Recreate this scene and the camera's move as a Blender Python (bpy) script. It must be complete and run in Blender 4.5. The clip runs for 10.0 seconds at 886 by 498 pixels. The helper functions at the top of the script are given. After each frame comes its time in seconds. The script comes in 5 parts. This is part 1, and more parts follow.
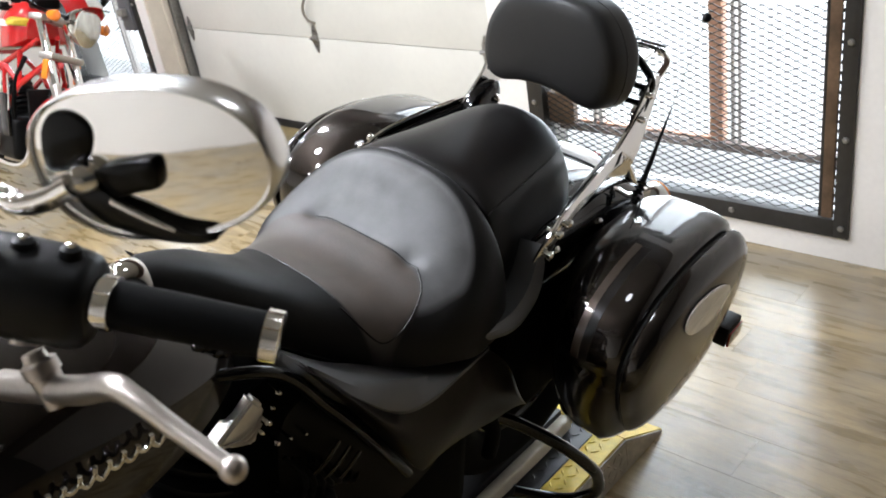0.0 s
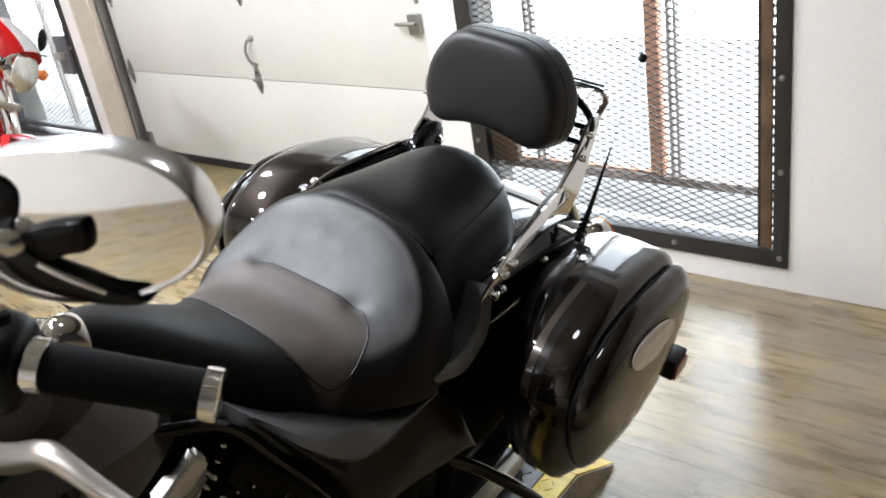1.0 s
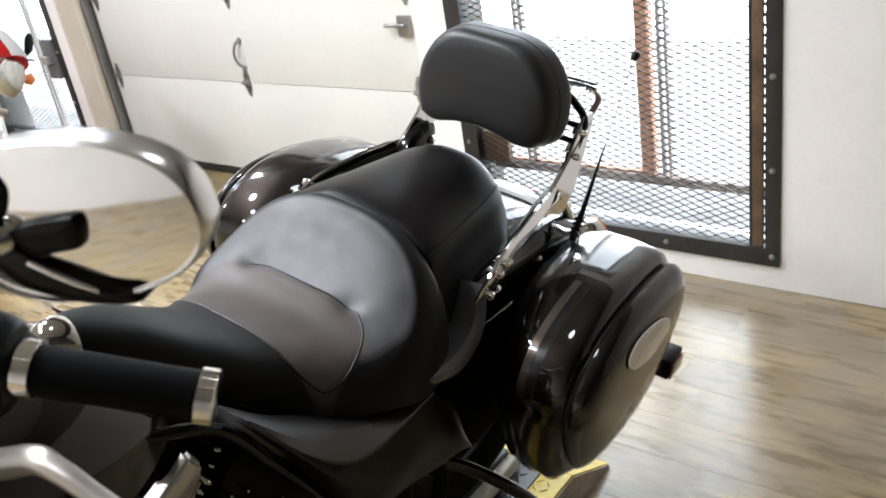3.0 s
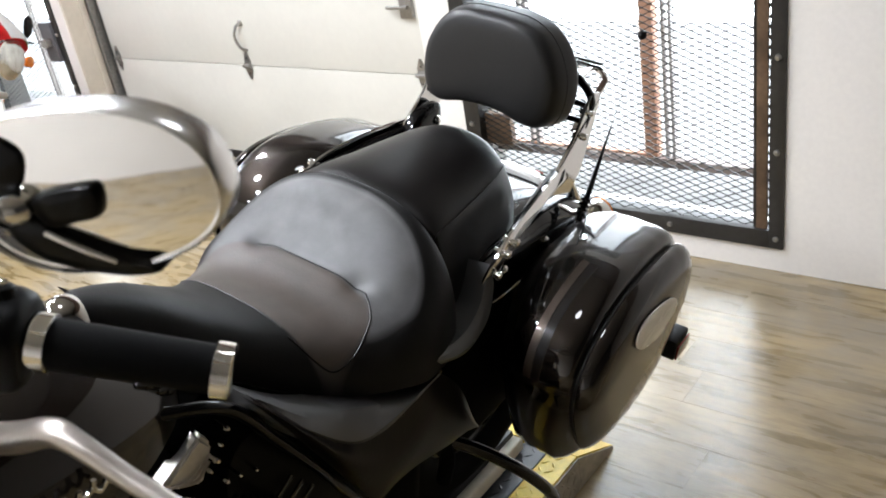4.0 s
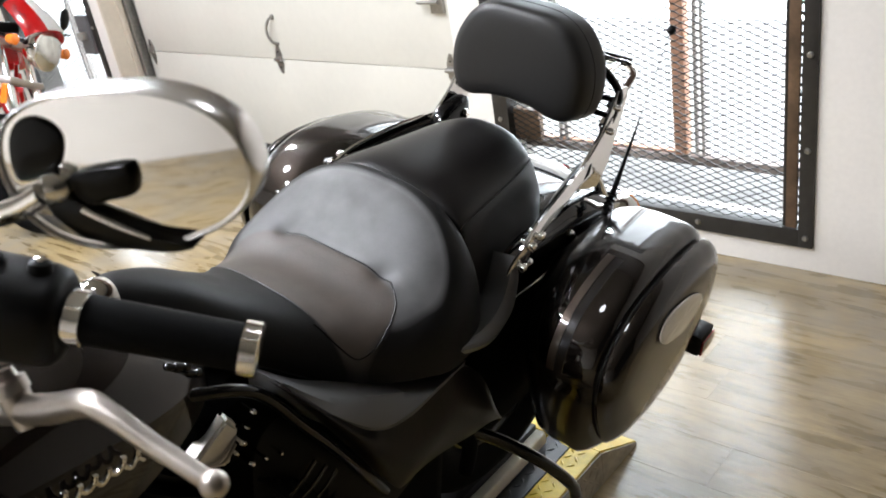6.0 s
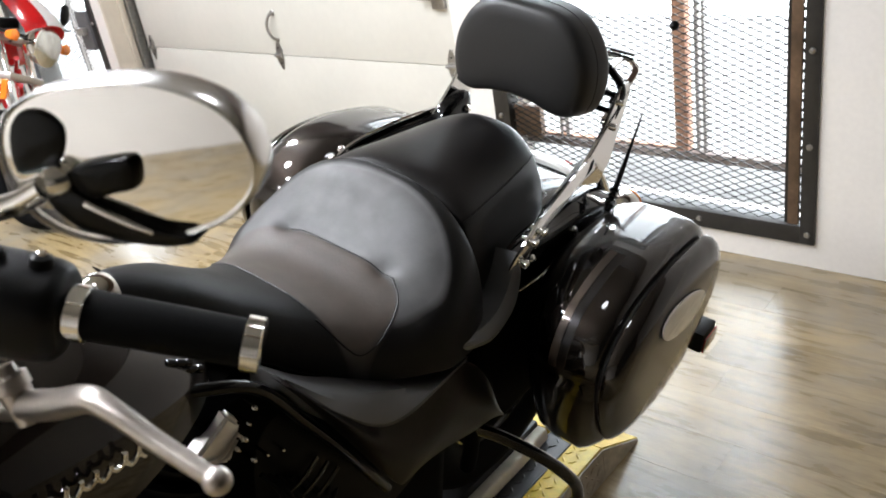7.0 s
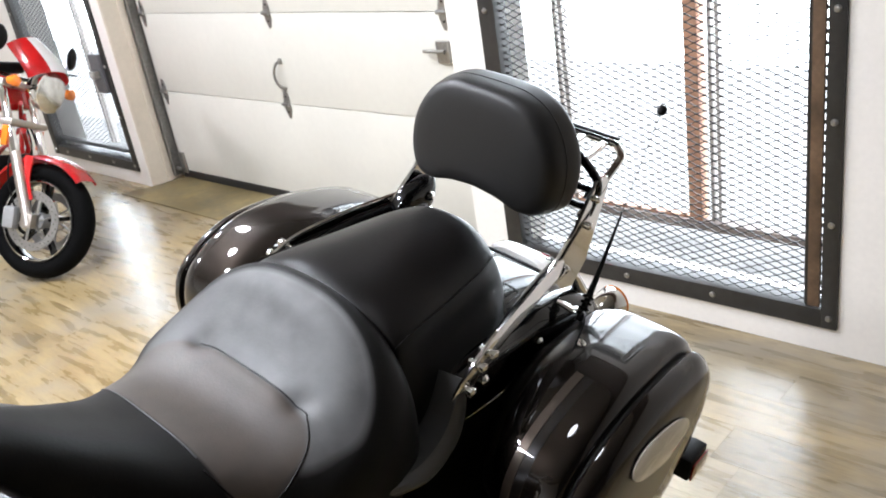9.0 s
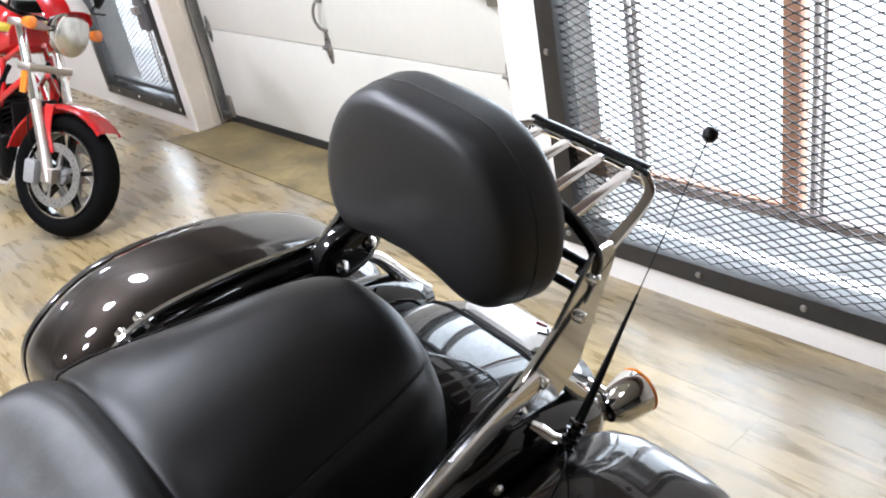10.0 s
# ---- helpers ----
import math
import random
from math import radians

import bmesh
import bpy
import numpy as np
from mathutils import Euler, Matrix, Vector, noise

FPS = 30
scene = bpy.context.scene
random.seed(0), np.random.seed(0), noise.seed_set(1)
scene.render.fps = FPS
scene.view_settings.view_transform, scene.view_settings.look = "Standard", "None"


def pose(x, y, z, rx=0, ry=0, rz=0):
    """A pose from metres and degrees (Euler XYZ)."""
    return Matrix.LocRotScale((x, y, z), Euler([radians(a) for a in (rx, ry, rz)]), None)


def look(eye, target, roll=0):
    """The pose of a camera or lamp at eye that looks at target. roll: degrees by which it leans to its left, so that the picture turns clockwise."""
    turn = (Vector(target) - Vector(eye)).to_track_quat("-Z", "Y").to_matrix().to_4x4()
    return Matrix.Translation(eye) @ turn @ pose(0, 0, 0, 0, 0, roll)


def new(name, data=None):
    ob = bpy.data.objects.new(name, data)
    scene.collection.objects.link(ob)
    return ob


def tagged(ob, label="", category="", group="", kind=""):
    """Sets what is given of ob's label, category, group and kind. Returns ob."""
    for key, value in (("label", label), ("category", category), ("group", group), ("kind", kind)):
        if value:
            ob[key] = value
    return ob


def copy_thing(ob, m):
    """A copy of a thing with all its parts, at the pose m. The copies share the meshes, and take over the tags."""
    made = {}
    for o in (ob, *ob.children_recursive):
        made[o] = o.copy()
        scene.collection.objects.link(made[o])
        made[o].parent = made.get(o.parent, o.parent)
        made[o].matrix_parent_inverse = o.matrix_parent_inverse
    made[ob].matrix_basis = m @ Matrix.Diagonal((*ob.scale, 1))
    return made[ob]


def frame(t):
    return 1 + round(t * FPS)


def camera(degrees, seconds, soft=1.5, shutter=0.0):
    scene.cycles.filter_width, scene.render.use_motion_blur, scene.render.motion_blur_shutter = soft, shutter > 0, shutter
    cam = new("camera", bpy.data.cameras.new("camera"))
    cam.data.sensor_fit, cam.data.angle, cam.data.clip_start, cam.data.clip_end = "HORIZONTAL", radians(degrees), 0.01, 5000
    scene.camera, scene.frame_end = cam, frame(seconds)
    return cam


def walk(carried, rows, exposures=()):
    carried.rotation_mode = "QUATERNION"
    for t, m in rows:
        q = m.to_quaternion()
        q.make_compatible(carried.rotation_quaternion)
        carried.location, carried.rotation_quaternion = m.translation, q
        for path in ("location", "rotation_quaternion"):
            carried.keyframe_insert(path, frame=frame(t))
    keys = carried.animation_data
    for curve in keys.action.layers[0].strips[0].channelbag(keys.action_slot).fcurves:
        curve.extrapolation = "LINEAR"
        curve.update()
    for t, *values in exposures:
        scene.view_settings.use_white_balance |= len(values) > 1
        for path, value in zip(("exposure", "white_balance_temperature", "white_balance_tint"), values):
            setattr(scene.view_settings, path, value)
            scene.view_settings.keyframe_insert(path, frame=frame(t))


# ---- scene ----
cam = camera(53.5, 10.0, soft=1.8)
cam.data.dof.use_dof, cam.data.dof.focus_distance, cam.data.dof.aperture_fstop = True, 1.6, 12.0
PATH = [
    (0, (0.035, 0.037, 1.498), (-1.256, 1.265, 0.588), -9.9),
    (0.5, (0.039, 0.048, 1.506), (-1.189, 1.371, 0.647), -10.0),
    (1, (0.036, 0.047, 1.505), (-1.183, 1.382, 0.65), -9.6),
    (1.5, (0.038, 0.045, 1.502), (-1.166, 1.392, 0.645), -9.3),
    (2, (0.029, 0.046, 1.501), (-1.178, 1.395, 0.652), -9.2),
    (2.5, (0.025, 0.05, 1.498), (-1.181, 1.399, 0.647), -9.6),
    (3.8, (0.016, 0.044, 1.492), (-1.18, 1.396, 0.63), -9.8),
    (4, (0.013, 0.042, 1.489), (-1.183, 1.38, 0.606), -9.9),
    (4.5, (0.015, 0.036, 1.485), (-1.209, 1.348, 0.601), -9.5),
    (5, (0.019, 0.033, 1.489), (-1.224, 1.334, 0.616), -9.7),
    (5.5, (0.026, 0.032, 1.488), (-1.217, 1.33, 0.611), -9.9),
    (7, (0.019, 0.033, 1.484), (-1.223, 1.326, 0.597), -9.9),
    (7.5, (0.017, 0.04, 1.482), (-1.182, 1.356, 0.572), -10.2),
    (8, (-0.001, 0.031, 1.49), (-1.209, 1.343, 0.585), -10.7),
    (8.5, (-0.009, 0.073, 1.502), (-1.223, 1.375, 0.59), -13.9),
    (9, (-0.013, 0.287, 1.492), (-1.329, 1.558, 0.685), -9.4),
    (9.5, (-0.112, 0.509, 1.452), (-1.533, 1.629, 0.6), -9.2),
    (10, (-0.225, 0.787, 1.434), (-1.661, 1.829, 0.509), -11.3),
]
# the clip's camera grows a little brighter and cooler towards the end
EXPOSURES = [(0, -0.03, 6350, 10), (2.5, 0.0, 6350, 10), (5.5, 0.0, 6450, 10), (7, 0.0, 6500, 10), (8.5, -0.02, 6550, 10), (9, 0.10, 6350, 11), (10, 0.09, 6150, 12)]
walk(cam, [(t, look(eye, target, roll)) for t, eye, target, roll in PATH], EXPOSURES)

# ---------------------------------------------------------------- world and light
world = bpy.data.worlds.new("sky")
scene.world = world
world.use_nodes = True
wn = world.node_tree
sky = wn.nodes.new("ShaderNodeTexSky")
sky.sky_type, sky.sun_disc = "NISHITA", False
sky.sun_elevation, sky.sun_rotation = radians(45), radians(90)
wn.nodes["Background"].inputs["Strength"].default_value = 0.15
wn.links.new(sky.outputs[0], wn.nodes["Background"].inputs["Color"])

sun = bpy.data.lights.new("sun", "SUN")
sun.energy, sun.angle, sun.color = 3.0, radians(0.5), (1.0, 0.97, 0.92)
new("sun", sun).matrix_world = look((0, 0, 0), (-1.0, 0.04, -1.0))

LAMPS = [(-1.7, -0.35, 56), (-2.2, 0.5, 64), (-2.65, 1.45, 54), (-1.2, -0.9, 23), (-4.6, -0.2, 72), (-4.4, 1.3, 34), (-0.4, 1.2, 5), (-2.6, -1.9, 38)]
CEIL = 3.0
for lx, ly, watts in LAMPS:
    lamp = bpy.data.lights.new("ceiling_lamp", "AREA")
    lamp.shape, lamp.size, lamp.energy, lamp.color = "DISK", 0.3, watts, (0.90, 0.93, 1.0)
    new("ceiling_lamp", lamp).matrix_world = pose(lx, ly, CEIL - 0.045)

# ---------------------------------------------------------------- materials


def material(name, base, rough=0.5, metal=0.0, coat=0.0, spec=0.5, emit=None):
    m = bpy.data.materials.new(name)
    m.use_nodes = True
    b = m.node_tree.nodes["Principled BSDF"]
    b.inputs["Base Color"].default_value = (*base, 1)
    b.inputs["Roughness"].default_value = rough
    b.inputs["Metallic"].default_value = metal
    b.inputs["Coat Weight"].default_value = coat
    b.inputs["Coat Roughness"].default_value = 0.02
    b.inputs["Coat IOR"].default_value = 1.56
    b.inputs["Specular IOR Level"].default_value = spec
    if emit:
        b.inputs["Emission Color"].default_value = (*emit[:3], 1)
        b.inputs["Emission Strength"].default_value = emit[3]
    return m


def grain(m, scale=40.0, bump=0.1, dist=0.001, tint=0.0, rough=0.0, stretch=(1, 1, 1), coarse=0.0, coarse_scale=3.0):
    """Two scales of variation: fine relief and tint, and coarse patches."""
    t, link = m.node_tree, m.node_tree.links.new
    b = t.nodes["Principled BSDF"]
    co = t.nodes.new("ShaderNodeTexCoord")
    mp = t.nodes.new("ShaderNodeMapping")
    mp.inputs["Scale"].default_value = stretch
    link(co.outputs["Object"], mp.inputs["Vector"])
    fine = t.nodes.new("ShaderNodeTexNoise")
    fine.inputs["Scale"].default_value, fine.inputs["Detail"].default_value = scale, 5
    link(mp.outputs[0], fine.inputs["Vector"])
    big = t.nodes.new("ShaderNodeTexNoise")
    big.inputs["Scale"].default_value, big.inputs["Detail"].default_value = coarse_scale, 4
    link(mp.outputs[0], big.inputs["Vector"])
    if bump:
        n = t.nodes.new("ShaderNodeBump")
        n.inputs["Strength"].default_value, n.inputs["Distance"].default_value = bump, dist
        link(fine.outputs[0], n.inputs["Height"])
        link(n.outputs[0], b.inputs["Normal"])
    if tint or coarse:
        base = tuple(b.inputs["Base Color"].default_value)
        last = None
        for source, amount in ((fine, tint), (big, coarse)):
            if not amount:
                continue
            r = t.nodes.new("ShaderNodeMapRange")
            r.inputs["From Min"].default_value, r.inputs["From Max"].default_value = 0.3, 0.7
            r.inputs["To Min"].default_value, r.inputs["To Max"].default_value = 1 - amount, 1 + amount
            link(source.outputs[0], r.inputs["Value"])
            if last is None:
                last = r.outputs[0]
            else:
                x = t.nodes.new("ShaderNodeMath")
                x.operation = "MULTIPLY"
                link(last, x.inputs[0]), link(r.outputs[0], x.inputs[1])
                last = x.outputs[0]
        v = t.nodes.new("ShaderNodeVectorMath")
        v.operation = "SCALE"
        v.inputs[0].default_value = base[:3]
        link(last, v.inputs["Scale"])
        link(v.outputs[0], b.inputs["Base Color"])
    if rough:
        base = b.inputs["Roughness"].default_value
        r = t.nodes.new("ShaderNodeMapRange")
        r.inputs["From Min"].default_value, r.inputs["From Max"].default_value = 0.3, 0.7
        r.inputs["To Min"].default_value, r.inputs["To Max"].default_value = base - rough, base + rough
        link(big.outputs[0], r.inputs["Value"])
        link(r.outputs[0], b.inputs["Roughness"])
    return m


LEATHER = grain(material("black_leather", (0.0036, 0.0028, 0.0024), 0.38, spec=0.22), 260, 0.25, 0.0006, 0.1, 0.04, coarse=0.12, coarse_scale=9)
PAD_LEATHER = grain(material("backrest_vinyl", (0.013, 0.0125, 0.012), 0.42, spec=0.45), 300, 0.2, 0.0005, 0.1, 0.03)
PIPING = material("seam_thread", (0.03, 0.03, 0.03), 0.45)
PAINT = grain(material("dark_brown_metallic_paint", (0.0125, 0.0090, 0.0069), 0.38, 0.9, 1.0, spec=0.2), 900, 0.02, 0.0002, 0.25)
# The bag paint again, darkened and dulled for the cover's dark reflections.
SHADED_PAINT = grain(material("dark_brown_shaded_paint", (0.008, 0.0056, 0.0042), 0.42, 0.6, 0.10, spec=0.15), 60, 0.1, 0.0006, 0.25, coarse=0.3, coarse_scale=14)
SIDE_BLACK = material("black_side_paint", (0.0012, 0.0012, 0.0012), 0.3, 0.0, 0.16, spec=0.04)
SHADE_BLACK = grain(material("matte_shade_black", (0.0015, 0.0015, 0.0015), 0.7, spec=0.03), 120, 0.2, 0.0006)
BLACK_GLOSS = material("black_gloss_paint", (0.002, 0.002, 0.002), 0.3, 0.0, 0.7, spec=0.05)
FENDER = material("black_fender_lacquer", (0.0015, 0.0015, 0.0015), 0.3, 0.0, 1.0, spec=0.05)
STRIPE = material("bronze_stripe_paint", (0.10, 0.078, 0.064), 0.34, 0.8, 1.0)
DARK_RED = material("dark_red_stripe_paint", (0.0025, 0.001, 0.0009), 0.3, 0.4, 1.0)
CHROME = grain(material("chrome", (0.86, 0.85, 0.83), 0.07, 1.0), 30, 0, rough=0.02)
SATIN_CHROME = grain(material("satin_chrome", (0.88, 0.87, 0.85), 0.24, 1.0), 60, 0, rough=0.03)
BRIGHT_ALLOY = grain(material("bright_polished_alloy", (0.80, 0.77, 0.72), 0.34, 0.7), 80, 0.05, 0.0004, 0.05, 0.06)
ALLOY = grain(material("cast_alloy", (0.50, 0.455, 0.41), 0.38, 1.0), 200, 0.1, 0.0004, 0.05, 0.05)
RUBBER = grain(material("black_rubber", (0.004, 0.004, 0.004), 0.6, spec=0.06), 180, 0.2, 0.0006, 0.1)
TYRE = grain(material("tyre_rubber", (0.0035, 0.0035, 0.0035), 0.75, spec=0.04), 120, 0.2, 0.001, 0.15)
BLACK_PLASTIC = grain(material("black_plastic", (0.003, 0.003, 0.003), 0.4, spec=0.15), 200, 0.15, 0.0005)
ENGINE = grain(material("engine_black", (0.003, 0.003, 0.003), 0.4, 0.0, spec=0.15), 120, 0.2, 0.0006)
RED_LENS = material("red_lens", (0.28, 0.012, 0.012), 0.15, 0, 1.0)
AMBER = material("amber_lens", (0.85, 0.22, 0.02), 0.12, 0, 1.0)
# Tail lamp lens, and the bright reflection painted on the bag lids.
PEARL = material("clear_lens_and_glint", (0.88, 0.86, 0.82), 0.2, 0.0, 1.0)
WALL = grain(material("white_wall_paint", (0.82, 0.785, 0.74), 0.6), 60, 0.15, 0.001, 0.02, coarse=0.04, coarse_scale=1.2)
DOOR = grain(material("cream_garage_door", (0.66, 0.645, 0.585), 0.42), 30, 0.06, 0.001, 0.015, coarse=0.05, coarse_scale=1.5)
JAMB = grain(material("beige_jamb", (0.62, 0.55, 0.45), 0.55), 40, 0.15, 0.001, 0.03, coarse=0.06)
STEEL = grain(material("dark_steel_frame", (0.032, 0.03, 0.028), 0.45, 0.3), 50, 0.15, 0.001, 0.12, 0.05, coarse=0.2, coarse_scale=6)
RUST = grain(material("brown_painted_steel", (0.12, 0.075, 0.045), 0.5, 0.2), 60, 0.2, 0.001, 0.15, coarse=0.35, coarse_scale=12)
MESH = material("expanded_steel_mesh", (0.022, 0.021, 0.02), 0.5, 0.3)
ZINC = grain(material("zinc_hardware", (0.36, 0.35, 0.33), 0.38, 0.9), 80, 0.1, 0.0005, 0.1)
TRACK = grain(material("galvanized_track", (0.28, 0.27, 0.25), 0.45, 0.7), 60, 0.1, 0.0005, 0.15)
SEAL = material("black_rubber_seal", (0.012, 0.012, 0.012), 0.6)
PATCH_OCHRE = grain(material("ochre_patch", (0.19, 0.145, 0.066), 0.5), 25, 0.25, 0.002, 0.15, 0.08, coarse=0.45, coarse_scale=5)
OUTGROUND = grain(material("pale_paving", (0.30, 0.30, 0.295), 0.8), 20, 0.2, 0.002, 0.06)
SHADED_GROUND = grain(material("shaded_paving", (0.125, 0.122, 0.118), 0.75), 30, 0.3, 0.002, 0.12, coarse=0.3, coarse_scale=6)
DIM_WALL = grain(material("dark_unseen_wall", (0.06, 0.06, 0.06), 0.7), 40, 0.1, 0.001, 0.03, coarse=0.05)
CEILING = grain(material("grey_ceiling", (0.36, 0.36, 0.355), 0.8), 30, 0.1, 0.001)
BAND_BROWN = grain(material("brown_band", (0.085, 0.05, 0.034), 0.5), 30, 0.2, 0.001, 0.15, stretch=(1, 8, 8), coarse=0.2)
TERRACOTTA = grain(material("orange_brown_post", (0.62, 0.34, 0.22), 0.6), 40, 0.2, 0.001, 0.1, coarse=0.15)
MULLION = grain(material("grey_brown_mullion", (0.52, 0.48, 0.45), 0.5, 0.1), 40, 0.1, 0.001, 0.08)
LOCK = grain(material("dark_grey_lock_paint", (0.11, 0.11, 0.115), 0.5, 0.2), 40, 0.1, 0.001, 0.1)
GREY = grain(material("grey_metal", (0.30, 0.30, 0.30), 0.5, 0.3), 40, 0.1, 0.001, 0.08)
SILL = grain(material("grey_brown_sill", (0.34, 0.28, 0.25), 0.7), 40, 0.2, 0.001, 0.12, coarse=0.3, coarse_scale=5)
YELLOW = grain(material("yellow_plate_paint", (0.60, 0.42, 0.03), 0.4, 0.1), 60, 0.15, 0.001, 0.1, coarse=0.2, coarse_scale=10)
BLACK_PLATE = grain(material("black_plate_paint", (0.02, 0.02, 0.022), 0.4, 0.2), 60, 0.15, 0.001, 0.1)
SILVER_PLATE = grain(material("bare_tread_plate", (0.42, 0.38, 0.32), 0.4, 0.7), 60, 0.15, 0.001, 0.15, coarse=0.2, coarse_scale=10)
WHITE_RAIL = grain(material("cream_rail_paint", (0.72, 0.66, 0.55), 0.4), 50, 0.1, 0.001, 0.05)
RED = grain(material("red_bike_paint", (0.52, 0.009, 0.010), 0.25, 0.0, 1.0), 60, 0, 0.001, 0.04)
WHITE_PAINT = material("white_bike_paint", (0.75, 0.73, 0.70), 0.3, 0, 0.6)
GLASS_LENS = grain(material("headlight_glass", (0.66, 0.66, 0.64), 0.14, 0.85, 1.0), 60, 0.5, 0.003, 0.1, stretch=(1, 3, 1), coarse=0.2, coarse_scale=14)
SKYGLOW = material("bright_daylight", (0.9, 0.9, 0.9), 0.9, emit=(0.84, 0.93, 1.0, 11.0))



def seat_leather():
    """Black leather; the panel sewn between front seam and bolster has its sheen painted in grey-brown."""
    m = grain(material("seat_leather", (0.004, 0.0035, 0.0032), 0.54, spec=0.6), 260, 0.3, 0.0007, 0.12, 0.05, coarse=0.15, coarse_scale=9)
    t, link = m.node_tree, m.node_tree.links.new
    b = t.nodes["Principled BSDF"]
    co = t.nodes.new("ShaderNodeTexCoord")
    sep = t.nodes.new("ShaderNodeSeparateXYZ")
    link(co.outputs["Object"], sep.inputs[0])

    def calc(op, a, c, d=None):
        n = t.nodes.new("ShaderNodeMath")
        n.operation = op
        for k, v in enumerate((a, c, d)):
            if v is None:
                continue
            if isinstance(v, (int, float)):
                n.inputs[k].default_value = v
            else:
                link(v, n.inputs[k])
        return n.outputs[0]

    x, y = sep.outputs[0], sep.outputs[1]
    half = t.nodes.new("ShaderNodeMapRange")
    half.interpolation_type = "SMOOTHSTEP"
    half.inputs["From Min"].default_value, half.inputs["From Max"].default_value = -0.03, 0.015
    half.inputs["To Min"].default_value, half.inputs["To Max"].default_value = 0.178, 0.186
    link(y, half.inputs["Value"])
    u = calc("POWER", calc("DIVIDE", calc("ABSOLUTE", x, 0.0), half.outputs[0]), 2.4)
    v = calc("DIVIDE", calc("ADD", y, 0.012), 0.108)
    ahead = calc("DIVIDE", calc("MINIMUM", calc("ADD", y, 0.012), 0.0), 0.11)
    back = calc("ADD", calc("ADD", u, calc("POWER", calc("MAXIMUM", v, 0.0), 2.4)), calc("POWER", ahead, 2.0))
    front = calc("SUBTRACT", calc("ADD", y, 0.155), calc("MULTIPLY", calc("MULTIPLY", x, x), 0.3))
    inside = calc("MULTIPLY", calc("SMOOTH_MIN", calc("MULTIPLY", calc("SUBTRACT", 1.0, back), 20.0), calc("MULTIPLY", front, 200.0), 0.1), 1.0)
    mask = t.nodes.new("ShaderNodeMapRange")
    mask.inputs["From Min"].default_value, mask.inputs["From Max"].default_value = -1.6, 1.6
    link(inside, mask.inputs["Value"])
    blotch = t.nodes.new("ShaderNodeTexNoise")
    blotch.inputs["Scale"].default_value, blotch.inputs["Detail"].default_value = 22, 6
    link(co.outputs["Object"], blotch.inputs["Vector"])
    # Grey of the panel: reflected sheen put into the base colour.
    ramp = t.nodes.new("ShaderNodeValToRGB")
    ramp.color_ramp.elements[0].position, ramp.color_ramp.elements[0].color = 0.3, (0.050, 0.0485, 0.048, 1)
    ramp.color_ramp.elements[1].position, ramp.color_ramp.elements[1].color = 0.7, (0.080, 0.0785, 0.078, 1)
    link(blotch.outputs[0], ramp.inputs[0])
    sewn = calc("ADD", calc("POWER", calc("DIVIDE", calc("ABSOLUTE", x, 0.0), 0.158), 3.0), calc("POWER", calc("DIVIDE", calc("ABSOLUTE", calc("ADD", y, 0.09), 0.0), 0.08), 3.0))
    lower = t.nodes.new("ShaderNodeMapRange")
    lower.inputs["From Min"].default_value, lower.inputs["From Max"].default_value = 1.06, 0.86
    link(sewn, lower.inputs["Value"])
    behind_seam = calc("MINIMUM", calc("MAXIMUM", calc("MULTIPLY", front, 200.0), 0.0), 1.0)
    panel = calc("MAXIMUM", mask.outputs[0], calc("MULTIPLY", lower.outputs[0], behind_seam))
    # Brown reflection painted into the panel's front part.
    brown = t.nodes.new("ShaderNodeMix")
    brown.data_type, brown.blend_type = "RGBA", "MULTIPLY"
    link(lower.outputs[0], brown.inputs[0])
    link(ramp.outputs[0], brown.inputs[6])
    brown.inputs[7].default_value = (0.80, 0.62, 0.48, 1)
    ramp = brown
    mix = t.nodes.new("ShaderNodeMix")
    mix.data_type = "RGBA"
    link(panel, mix.inputs[0])
    link(b.inputs["Base Color"].links[0].from_socket, mix.inputs[6])
    link(ramp.outputs[2], mix.inputs[7])
    link(mix.outputs[2], b.inputs["Base Color"])
    finish_mix = t.nodes.new("ShaderNodeMapRange")
    finish_mix.inputs["To Min"].default_value, finish_mix.inputs["To Max"].default_value = 0.22, 0.62
    link(panel, finish_mix.inputs["Value"])
    link(finish_mix.outputs[0], b.inputs["Specular IOR Level"])
    return m


for m in (PAINT, STRIPE, DARK_RED):
    m.node_tree.nodes["Principled BSDF"].inputs["Coat Roughness"].default_value = 0.03
    m.node_tree.nodes["Principled BSDF"].inputs["Coat IOR"].default_value = 1.56
SEAT_LEATHER = seat_leather()


